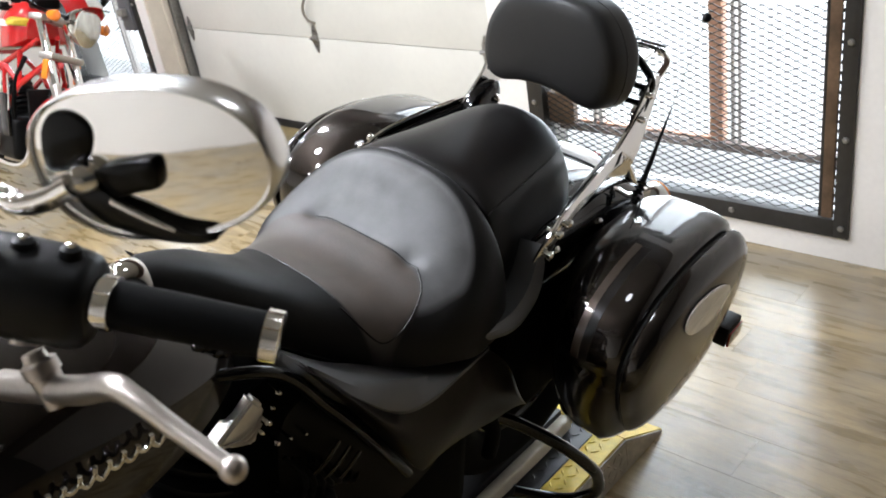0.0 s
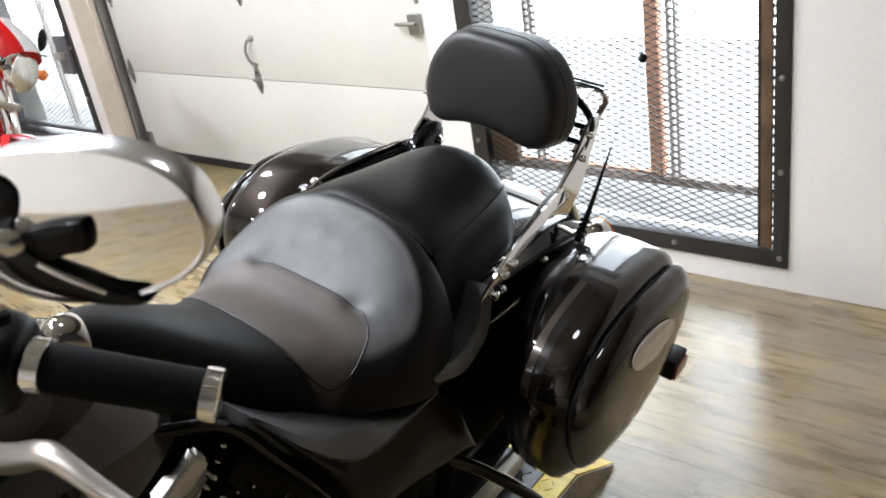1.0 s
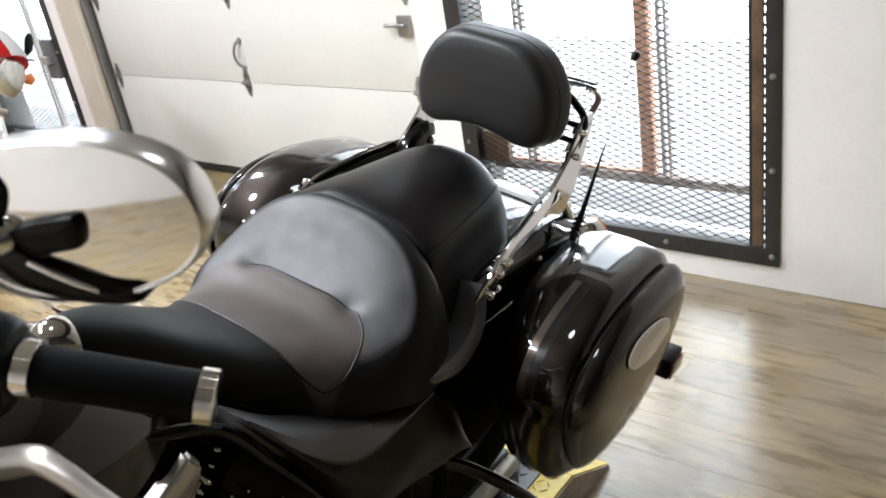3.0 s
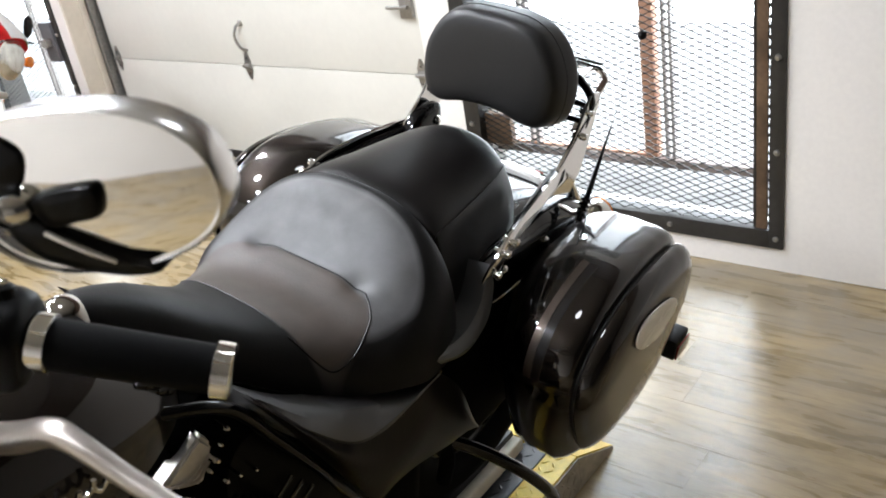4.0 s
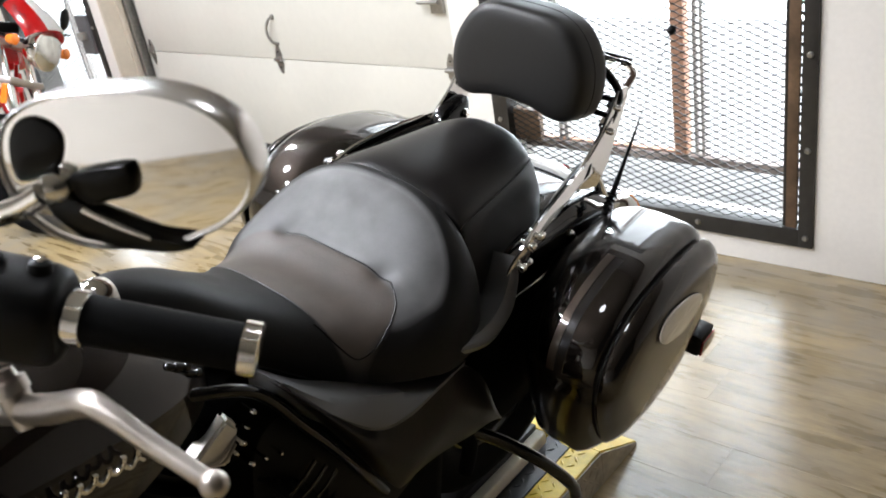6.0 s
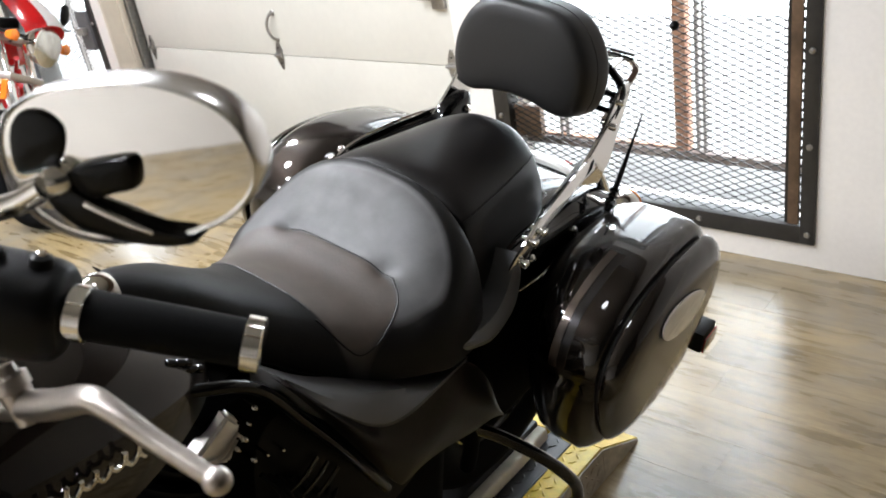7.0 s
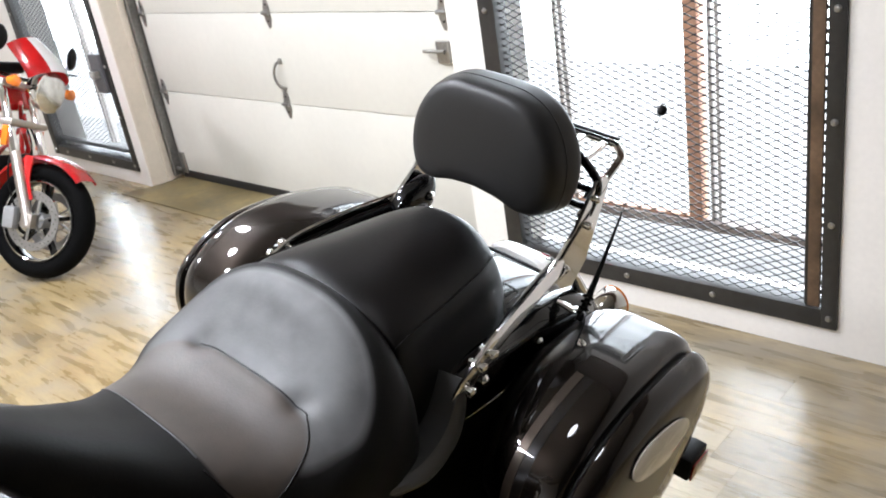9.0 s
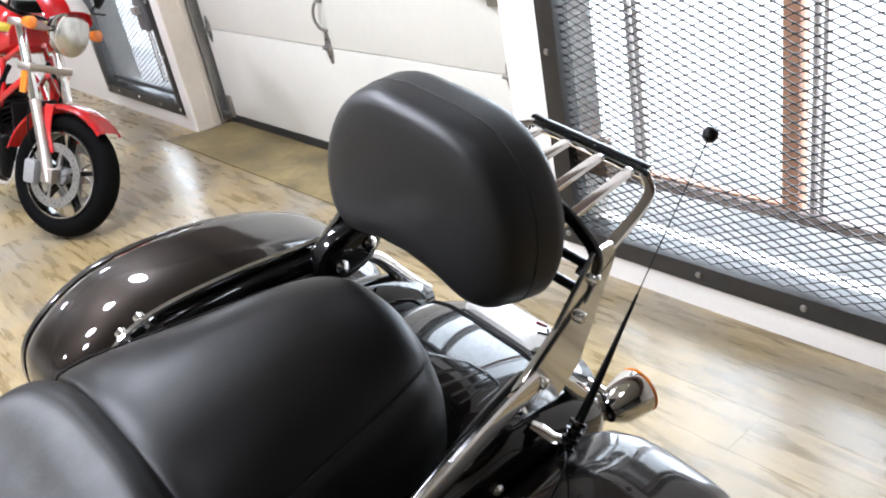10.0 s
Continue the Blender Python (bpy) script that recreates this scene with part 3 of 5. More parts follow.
# the passenger seat: y, half width and height of the side seam, height of the crown, foot of the side panel
PILLION = [(0.112, 0.136, 0.820, 0.852, 0.163, 0.70), (0.116, 0.139, 0.832, 0.868, 0.165, 0.70), (0.124, 0.1405, 0.840, 0.878, 0.165, 0.70), (0.16, 0.1375, 0.8415, 0.882, 0.165, 0.70), (0.25, 0.124, 0.836, 0.879, 0.155, 0.70), (0.33, 0.1105, 0.833, 0.8755, 0.145, 0.71), (0.37, 0.100, 0.831, 0.871, 0.13, 0.72), (0.392, 0.090, 0.825, 0.865, 0.117, 0.73), (0.406, 0.080, 0.813, 0.853, 0.10, 0.735), (0.413, 0.070, 0.795, 0.83, 0.088, 0.74), (0.416, 0.062, 0.77, 0.79, 0.08, 0.74)]


def pillion(n_y=70, n_a=44, n_s=10):
    """The passenger seat: a crowned top between two side seams, and side panels that splay out below them."""
    rings = []
    for y, xe, ze, zt, xb, zb in spline(PILLION, n_y):
        ring = [(xe * u, y, zt - (zt - ze) * abs(u) ** 2.6 - 0.0022 * math.exp(-((abs(u) - 1) * xe / 0.004) ** 2)) for u in np.linspace(1, -1, n_a)]
        for v in np.linspace(0, 1, n_s)[1:]:
            ring.append((-(xe + (xb - xe) * v + 0.008 * math.sin(math.pi * v)), y, ze + (zb - ze) * v))
        for v in np.linspace(1, 0, n_s)[:-1]:
            ring.append((xe + (xb - xe) * v + 0.008 * math.sin(math.pi * v), y, ze + (zb - ze) * v))
        rings.append(ring)
    return rings


def on_seat(x, y, rows=RIDER):
    r = np.array(rows)
    fine = spline(rows, 300)
    w, zt, zb, n = (np.interp(y, fine[:, 0], fine[:, k]) for k in range(1, 5))
    return zb + (zt - zb) * max(1 - (abs(x) / w) ** n, 0) ** (1 / n)


def dimple(v):
    """Sewn-in relief of the rider's seat: two buttons, the cross seam and the arched seam."""
    z = v[2]
    for s in (-1, 1):
        d2 = (v[0] - s * 0.096) ** 2 + ((v[1] + 0.010) * 1.4) ** 2
        z -= 0.008 * math.exp(-d2 / 0.0004)
    if abs(v[0]) < 0.1:
        z -= 0.0022 * math.exp(-((v[1] + 0.010) / 0.0055) ** 2)
    r = (abs(v[0] / 0.186) ** 2.4 + (max(v[1] + 0.012, 0) / 0.108) ** 2.4) ** (1 / 2.4)
    z -= 0.004 / (1 + math.exp((r - 1.0) / 0.02)) * (1 if v[1] > -0.1 else math.exp(-((v[1] + 0.1) / 0.03) ** 2))
    return (v[0], v[1], z)


bm = B()
loft(bm, [[dimple(p) if 0.7 < p[2] else p for p in ring] for ring in body(RIDER, 150, 120)])
part("rider_seat", bm, SEAT_LEATHER, bike, "black leather rider seat with two buttons, sheen painted grey on its centre panel")
part("passenger_seat", loft(B(), pillion()), LEATHER, bike, "black leather passenger seat")
cross = spline([(-0.098, -0.010), (-0.05, -0.010), (0.0, -0.010), (0.098, -0.011), (0.122, -0.021), (0.145, -0.042), (0.155, -0.07), (0.157, -0.10), (0.148, -0.128), (0.128, -0.146), (0.10, -0.156)], 80)
seams = [[(x, y, dimple((x, y, on_seat(x, y)))[2] + 0.0002) for x, y in cross],
         [(x, -0.155 + 0.3 * x * x, on_seat(x, -0.155 + 0.3 * x * x) + 0.0005) for x in np.linspace(-0.11, 0.085, 30)]]
edge = spline(PILLION, 80)[8:64]
for side in (-1, 1):
    seams.append([(side * (r[1] + 0.0008), r[0], r[2] + 0.0008) for r in edge])
for i, line in enumerate(seams):
    part("seam", tube(B(), line, 0.0013 if i == 0 else 0.0011, 6), PIPING if i == 1 else LEATHER, bike)

# tank and the chrome end of its console
TANK = [(-1.05, 0.06, 0.96, 0.89, 2.3), (-1.0, 0.11, 0.99, 0.86, 2.3), (-0.85, 0.165, 1.02, 0.83, 2.4), (-0.65, 0.178, 1.01, 0.82, 2.4), (-0.5, 0.168, 0.98, 0.82, 2.4), (-0.40, 0.145, 0.945, 0.83, 2.4), (-0.34, 0.11, 0.91, 0.84, 2.3), (-0.31, 0.05, 0.88, 0.85, 2.2)]
part("fuel_tank", loft(B(), body(TANK, 60, 60)), PAINT, bike, "dark brown metallic fuel tank")
bm = B()
loft(bm, body([(-0.408, 0.016, 0.960, 0.945, 2.2), (-0.398, 0.024, 0.966, 0.93, 2.3), (-0.380, 0.032, 0.9635, 0.91, 2.3), (-0.366, 0.034, 0.957, 0.90, 2.3)], 12, 30))
part("console_end", bm, CHROME, bike, "chrome end of the tank console")
line = []
for i in range(44):
    a = i * 2 * math.pi / 4
    h = (0.009, 0.006, 0.0075, 0.005, 0.0085)[i // 4 % 5]
    line.append((0.1765, -0.638 + 0.0039 * i + 0.0035 * math.cos(a) + 0.25 * h * math.sin(a), 0.904 - 0.00042 * i + h * math.sin(a)))
bm = tube(B(), line, 1, 8, 220, flat=(0.0048, 0.0048))
part("script_emblem", bm, CHROME, bike, "raised chrome script emblem")

# saddlebags; the two differ a little in how their fronts are cut
NEAR = [(0.179, 0.606), (0.192, 0.648), (0.223, 0.684), (0.2755, 0.7076), (0.33, 0.7205), (0.389, 0.7265), (0.446, 0.7265), (0.501, 0.7225), (0.551, 0.712), (0.588, 0.670), (0.5925, 0.5975), (0.580, 0.50), (0.541, 0.407), (0.467, 0.355), (0.378, 0.340), (0.295, 0.347), (0.243, 0.374), (0.205, 0.45), (0.182, 0.539)]
FAR = [(0.138, 0.664), (0.168, 0.725), (0.262, 0.7666), (0.398, 0.7587), (0.5256, 0.717), (0.5936, 0.658), (0.607, 0.594), (0.5936, 0.495), (0.55, 0.4026), (0.471, 0.348), (0.376, 0.332), (0.286, 0.338), (0.224, 0.3645), (0.1754, 0.438), (0.147, 0.557)]
BELT = 0.592           # height of the ridge at which the stripes end
SHELL = [(0.185, 0.07, 0.02), (0.187, 0.04, 0.02), (0.195, 0.022, 0.018), (0.215, 0.010, 0.010), (0.245, 0.002, 0.001), (0.275, 0.0, 0.0), (0.30, 0, 0.001), (0.325, 0.0, 0.003), (0.342, 0.0005, 0.006), (0.354, 0.002, 0.016), (0.3615, 0.005, 0.038), (0.3635, 0.012, 0.044)]
GASKET = [(0.3636, 0.05, 0.044), (0.3638, 0.0125, 0.044), (0.3682, 0.0125, 0.045), (0.3684, 0.05, 0.045)]
LID = [(0.3685, 0.014, 0.045), (0.3693, 0.007, 0.045), (0.373, 0.0035, 0.045), (0.381, 0.003, 0.048), (0.390, 0.006, 0.055), (0.398, 0.013, 0.065), (0.404, 0.025, 0.075), (0.408, 0.045, 0.082), (0.4105, 0.08, 0.08), (0.4115, 0.13, 0.075), (0.4118, 0.17, 0.07)]


def bag_loop(profile, n=132):
    loop = profile + profile[:3]
    pts = spline(loop, n * 4)
    a, b = n * 4 // (len(loop) - 1), n * 4 * (len(profile) + 1) // (len(loop) - 1)
    pts = pts[a:b]
    return pts[np.linspace(0, len(pts) - 1, n + 1).astype(int)[:-1]]


def bag_ring(loop, x, inset, drop, step=0.005):
    """A slice of the bag: its upper half lowered by drop, its lower half tucked up further out, its front drawn back, then drawn in by inset."""
    k = 1 - inset / 0.2
    x -= 0.004
    toe = max(0, 0.25 - x) * 0.92
    lift = min(max(0, x - 0.325) * 1.17, 0.11)
    cz = 0.545 + 0.4 * lift
    out = []
    for y, z in loop:
        u = min(max((z - 0.40) / 0.3, 0), 1)
        u = u * u * (3 - 2 * u)
        f = min(max((0.42 - y) / 0.25, 0), 1)
        yy = y + toe * f * f * (3 - 2 * f)
        zz = z - 0.37 * drop * u + lift * (1 - u)
        yy += step * f / (1 + math.exp(min(max((z - BELT) / 0.0025, -50), 50)))
        out.append((x, 0.40 + (yy - 0.40) * k, cz + (zz - cz) * k))
    return out


def lid_x(slices, y, z):
    """How far out the lid's skin lies at a place of its side view."""
    best = LID[0][0]
    for x, p in slices:
        q = np.roll(p, -1, 0)
        hit = (p[:, 1] > z) != (q[:, 1] > z)
        cross = p[hit, 0] + (z - p[hit, 1]) / (q[hit, 1] - p[hit, 1]) * (q[hit, 0] - p[hit, 0])
        if np.sum(cross > y) % 2:
            best = x
    return best


def saddlebag(side, profile, shift):
    loop = bag_loop(profile)

    def put(name, bm, mat, label=""):
        if side < 0:
            bmesh.ops.scale(bm, vec=(-1, 1, 1), verts=bm.verts)
        bmesh.ops.translate(bm, vec=shift, verts=bm.verts)
        return part(name, bm, mat, bag, label)

    bag = part("saddlebag", box(B(), (min(side * 0.19, side * 0.21), 0.3, 0.45), (max(side * 0.19, side * 0.21), 0.45, 0.6), 0.002), BLACK_PLASTIC, bike, "hard saddlebag in dark brown metallic paint")
    put("shell", loft(B(), [bag_ring(loop, *r) for r in SHELL]), PAINT, "dark brown metallic bag shell")
    put("gasket", loft(B(), [bag_ring(loop, *r, 0.0) for r in GASKET]), SEAL, "black lid gasket")
    put("lid", loft(B(), [bag_ring(loop, *r, 0.0) for r in LID]), PAINT, "dark brown metallic bag lid")
    rows = np.array(SHELL)
    for x0, x1, mat, label in ((0.279, 0.293, STRIPE, "bronze stripe"), (0.2935, 0.309, DARK_RED, "dark red stripe")):
        if side < 0:
            continue
        bm = B()
        upper = [i for i in range(len(loop)) if loop[i][1] > BELT and loop[i][0] < 0.36]
        cut = next((k for k in range(1, len(upper)) if upper[k] != upper[k - 1] + 1), 0)
        upper = upper[cut:] + upper[:cut]
        band = []
        for x, proud in ((x0, 0.0), (x0 + 0.0006, 0.0007), (x1 - 0.0006, 0.0007), (x1, 0.0)):
            ring = bag_ring(loop, x, -proud, np.interp(x, rows[:, 0], rows[:, 2]) - proud)
            band.append([bm.verts.new(ring[i]) for i in upper])
        for a, b in zip(band, band[1:]):
            for i in range(len(a) - 1):
                bm.faces.new((a[i], a[i + 1], b[i + 1], b[i]))
        put("stripe", bm, mat, label)
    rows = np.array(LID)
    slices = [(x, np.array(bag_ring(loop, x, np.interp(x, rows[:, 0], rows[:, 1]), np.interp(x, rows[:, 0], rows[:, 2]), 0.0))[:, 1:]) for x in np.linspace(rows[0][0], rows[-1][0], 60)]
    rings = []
    # Pale oval laid on the lid as the bright wall's reflection.
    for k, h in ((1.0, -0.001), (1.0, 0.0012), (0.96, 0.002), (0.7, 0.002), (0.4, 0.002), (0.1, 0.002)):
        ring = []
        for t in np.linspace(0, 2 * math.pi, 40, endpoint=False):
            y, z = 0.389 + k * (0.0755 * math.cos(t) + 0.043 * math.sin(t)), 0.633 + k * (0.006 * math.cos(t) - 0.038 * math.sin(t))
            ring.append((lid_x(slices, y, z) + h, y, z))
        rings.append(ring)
    put("oval_badge", loft(B(), rings), PEARL, "pale oval painted on the lid for a mirrored bright wall")
    top = max(p[2] for p in bag_ring(loop, 0.246, 0.003, 0.003) if abs(p[1] - 0.412) < 0.02)
    if side > 0:
        put("lock", lathe(B(), [(0.0075, -0.004), (0.0085, 0.003), (0.007, 0.005), (0.004, 0.005), (0.003, 0.003), (0.001, 0.003)], axis((0.246, 0.412, top), (0, 0, 1)), 20), CHROME, "chrome key lock")
    holder = put("reflector", box(B(), (0.385, 0.535, 0.446), (0.412, 0.595, 0.490), 0.004), BLACK_PLASTIC, "red reflector in a black holder")
    put("red_face", box(B(), (0.4125, 0.538, 0.448), (0.417, 0.593, 0.480), 0.002), RED_LENS, "red reflector face")


saddlebag(1, NEAR, (0, 0, 0))
saddlebag(-1, FAR, (-0.003, -0.008, 0.021))

# backrest, its uprights and rack
PADC = Vector((0.008, 0.491, 0.956))
PADM = Matrix.Translation(PADC) @ pose(0, 0, 0, -5, 0, 0)
PADR = [(0.0, 0.099), (0.063, 0.095), (0.11, 0.07), (0.141, 0.02), (0.146, -0.035), (0.131, -0.075), (0.099, -0.086), (0.052, -0.076), (0.0, -0.071)]


def pad_ring(kx, kz, y, n=64):
    half = spline(PADR, n // 2 + 1)
    loop = list(half) + [(-p[0], p[1]) for p in half[-2:0:-1]]
    return [PADM @ Vector((p[0] * kx, y, (p[1] - 0.01) * kz + 0.01)) for p in loop]


PAD = [(0.25, 0.25, -0.051), (0.60, 0.62, -0.0505), (0.78, 0.83, -0.048), (0.855, 0.91, -0.0445), (0.90, 0.95, -0.038), (0.928, 0.970, -0.030), (0.950, 0.982, -0.019), (0.968, 0.990, -0.008),
       (0.985, 0.996, 0.004), (1.0, 1.0, 0.015), (1.0, 1.0, 0.021), (0.985, 0.985, 0.027), (0.95, 0.95, 0.030)]
part("backrest_pad", loft(B(), [pad_ring(*r) for r in PAD]), PAD_LEATHER, bike, "padded black vinyl backrest")
welt = pad_ring(0.968, 0.990, -0.008)
part("seam", tube(B(), welt + welt[:1], 0.0008, 6), SEAL, bike, "sewn seam round the backrest")
part("backrest_plate", loft(B(), [pad_ring(k, k, y) for k, y in ((0.9, 0.0305), (0.92, 0.033), (0.9, 0.036))]), BLACK_PLASTIC, bike)

for s in (1, -1):
    bm = B()
    line = [(s * 0.197, 0.178, 0.742), (s * 0.203, 0.20, 0.775), (s * 0.200, 0.25, 0.796), (s * 0.188, 0.34, 0.803), (s * 0.176, 0.41, 0.803), (s * 0.168, 0.47, 0.80)]
    tube(bm, line, 1, 12, 30, flat=(0.007, 0.024))
    arm = part("mount_arm", bm, CHROME, bike, "chrome backrest mount arm")
    part("arm_cover", tube(B(), [(x - s * 0.012, y, z - 0.012) for x, y, z in line[2:]], [0.006, 0.011, 0.013, 0.016], 14, 24), BLACK_GLOSS, arm, "black gloss cover inside the arm")
    bm = B()
    v = [bm.verts.new((s * 0.166, y, z)) for y, z in ((0.42, 0.772), (0.51, 0.742), (0.545, 0.775), (0.588, 0.895), (0.582, 0.915), (0.552, 0.918), (0.50, 0.85), (0.44, 0.805))]
    f = bm.faces.new(v)
    e = bmesh.ops.extrude_face_region(bm, geom=[f])
    bmesh.ops.translate(bm, verts=[q for q in e["geom"] if isinstance(q, bmesh.types.BMVert)], vec=(-s * 0.006, 0, 0))
    bmesh.ops.bevel(bm, geom=bm.edges[:], offset=0.0012, segments=2, affect="EDGES")
    plate = part("side_plate", bm, CHROME, bike, "polished steel side plate")
    for y, z in ((0.552, 0.885), (0.535, 0.845), (0.48, 0.79)):
        part("bolt", lathe(B(), [(0.007, 0), (0.007, 0.004), (0.005, 0.007), (0.001, 0.008)], axis((s * 0.166, y, z), (s, 0, 0)), 14), CHROME, plate)
        part("nut", lathe(B(), [(0.009, 0), (0.009, 0.006), (0.006, 0.008), (0.006, 0.013), (0.001, 0.014)], axis((s * 0.160, y, z), (-s, 0, 0)), 6), CHROME, plate)
    part("upright", tube(B(), [(s * 0.157, 0.535, 0.84), (s * 0.163, 0.553, 0.885), (s * 0.163, 0.557, 0.908), (s * 0.150, 0.553, 0.930), (s * 0.12, 0.545, 0.955), (s * 0.06, 0.536, 0.965)], 1, 12, 24, flat=(0.013, 0.009)), BLACK_GLOSS, bike, "black backrest loop")
    for y, z in ((0.188, 0.758), (0.212, 0.785), (0.236, 0.793)):
        lathe_at = axis((s * 0.199, y, z), (s, 0, 0))
        part("bolt", lathe(B(), [(0.005, -0.01), (0.005, 0.010), (0.0075, 0.011), (0.0075, 0.017), (0.003, 0.019)], lathe_at, 12), CHROME, arm)
for s in (-1,):
    bm = B()
    loft(bm, [[(s * x, 0.478 + 0.052 * k * math.copysign(abs(math.cos(a)) ** 0.7, math.cos(a)), 0.795 + (0.034 * k) * math.copysign(abs(math.sin(a)) ** 0.7, math.sin(a)) + 0.25 * 0.052 * k * math.cos(a)) for a in np.linspace(0, 2 * math.pi, 28, endpoint=False)] for x, k in ((0.128, 0.5), (0.131, 0.8), (0.138, 0.98), (0.150, 1.0), (0.158, 0.95))])
    dock = part("docking_bracket", bm, BLACK_GLOSS, bike, "black docking bracket beside the side plate")
    for y, z in ((0.455, 0.79), (0.50, 0.802)):
        part("bolt", lathe(B(), [(0.009, -0.002), (0.009, 0.006), (0.005, 0.010), (0.001, 0.011)], axis((s * 0.130, y, z), (-s, 0, 0.3)), 14), CHROME, dock)
for dz in (0.0, 0.028):
    part("rung", tube(B(), [(-0.155, 0.545 + dz * 0.3, 0.868 + dz), (0.155, 0.545 + dz * 0.3, 0.868 + dz)], 0.0055, 10), BLACK_GLOSS, bike)
half = [(0.13, 0.575, 0.83), (0.122, 0.64, 0.852), (0.1165, 0.70, 0.868), (0.110, 0.728, 0.876), (0.094, 0.745, 0.880), (0.07, 0.752, 0.882)]
rack = part("luggage_rack", tube(B(), [(-x, y, z) for x, y, z in half] + half[::-1], 1, 12, 60, flat=(0.013, 0.009)), CHROME, bike, "chrome luggage rack")
for x in (-0.07, -0.025, 0.025, 0.07):
    part("rack_bar", tube(B(), [(x * 1.1, 0.56, 0.872), (x, 0.75, 0.884)], 1, 10, flat=(0.013, 0.007)), CHROME, rack)
part("rear_strip", tube(B(), [(-0.09, 0.754, 0.892), (0.09, 0.754, 0.892)], 1, 10, flat=(0.010, 0.004)), BLACK_GLOSS, rack, "black strip along the rack's rear bar")

# antenna
ant = part("antenna", tube(B(), [(0.207, 0.47, 0.715), (0.203, 0.515, 0.765), (0.19, 0.60, 0.85)], [0.007, 0.0048, 0.0014], 10), BLACK_PLASTIC, bike, "thin black whip antenna")
bm = B()
for i in range(4):
    lathe(bm, [(0.005, -0.002), (0.0095, -0.002), (0.010, 0.0), (0.0095, 0.002), (0.005, 0.002)], axis((0.206 - i * 0.0006, 0.478 + i * 0.0065, 0.724 + i * 0.007), (-0.06, 0.66, 0.74)), 18)
part("spring_base", bm, BLACK_GLOSS, ant, "ribbed black antenna base")
part("bracket", tube(B(), [(0.206, 0.486, 0.728), (0.19, 0.478, 0.724), (0.165, 0.47, 0.735)], 1, 10, flat=(0.016, 0.005)), CHROME, ant, "chrome antenna bracket")
part("whip", tube(B(), [(0.19, 0.60, 0.85), (0.17, 0.728, 0.975)], 0.0007, 6), BLACK_PLASTIC, ant)
part("lead", tube(B(), [(0.208, 0.468, 0.722), (0.222, 0.455, 0.748), (0.238, 0.43, 0.752), (0.247, 0.40, 0.742), (0.252, 0.375, 0.733)], 0.0014, 8, 16), BLACK_PLASTIC, ant, "thin black lead hanging over the bag")
part("tip", lathe(B(), [(0.002, -0.009), (0.007, -0.006), (0.009, 0), (0.007, 0.006), (0.002, 0.009)], axis((0.17, 0.73, 0.978), (-0.02, 0.7, 0.7)), 14), BLACK_PLASTIC, ant)

# rear fender, wheel, lamps
HUB = (0, 0.42, 0.33)
rings = []
for a in np.linspace(radians(48), radians(150), 40):
    ring = []
    for b in np.linspace(0, math.pi, 24):
        r = 0.27 + 0.125 * math.sin(b) ** 0.45
        ring.append((0.128 * math.copysign(abs(math.cos(b)) ** 0.6, math.cos(b)), HUB[1] + r * math.cos(a), HUB[2] + r * math.sin(a)))
    rings.append(ring)
bm = loft(B(), rings, closed=False)
part("rear_fender", bm, FENDER, bike, "black gloss rear fender")
wheel = part("rear_wheel", lathe(B(), [(0.03, -0.06), (0.05, -0.06), (0.05, 0.06), (0.03, 0.06)], axis(HUB, (1, 0, 0))), ALLOY, bike)


def torus(bm, at, ax, R, r, w, n=48, k=14):
    m = axis(at, ax)
    prof = [(R + r * math.cos(t), w * math.sin(t)) for t in np.linspace(0, 2 * math.pi, k, endpoint=False)]
    rows = [[bm.verts.new(m @ Vector((p * math.cos(2 * math.pi * i / n), p * math.sin(2 * math.pi * i / n), h))) for p, h in prof] for i in range(n)]
    for i in range(n):
        a, b = rows[i], rows[(i + 1) % n]
        for j in range(k):
            bm.faces.new((a[j], a[(j + 1) % k], b[(j + 1) % k], b[j]))
    return bm


part("tyre", torus(B(), HUB, (1, 0, 0), 0.262, 0.068, 0.085), TYRE, wheel)
part("rim", torus(B(), HUB, (1, 0, 0), 0.205, 0.018, 0.06), BLACK_GLOSS, wheel)
for s in (1,):
    bm = B()
    lathe(bm, [(0.004, -0.048), (0.015, -0.045), (0.026, -0.028), (0.031, 0.0), (0.031, 0.011)], axis((s * 0.15, 0.69, 0.60), (0.1 * s, 1, 0)), 24)
    sig = part("turn_signal", bm, CHROME, bike, "chrome bullet turn signal")
    part("lens", lathe(B(), [(0.031, 0.0115), (0.032, 0.015), (0.024, 0.022), (0.005, 0.026)], axis((s * 0.15, 0.69, 0.60), (0.1 * s, 1, 0)), 24), AMBER, sig, "amber lens")
    part("stem", tube(B(), [(s * 0.15, 0.665, 0.60), (s * 0.12, 0.66, 0.61), (s * 0.09, 0.65, 0.62)], 0.008, 10), CHROME, sig)

def on_fender(x, y, lift):
    """A point over the rear fender's crown, lifted off its skin."""
    c = (abs(x) / 0.128) ** (1 / 0.6)
    r = 0.27 + 0.125 * max(0.0, 1 - c * c) ** 0.225 + lift
    return (x, y, HUB[2] + math.sqrt(r * r - (y - HUB[1]) ** 2))


rings = []
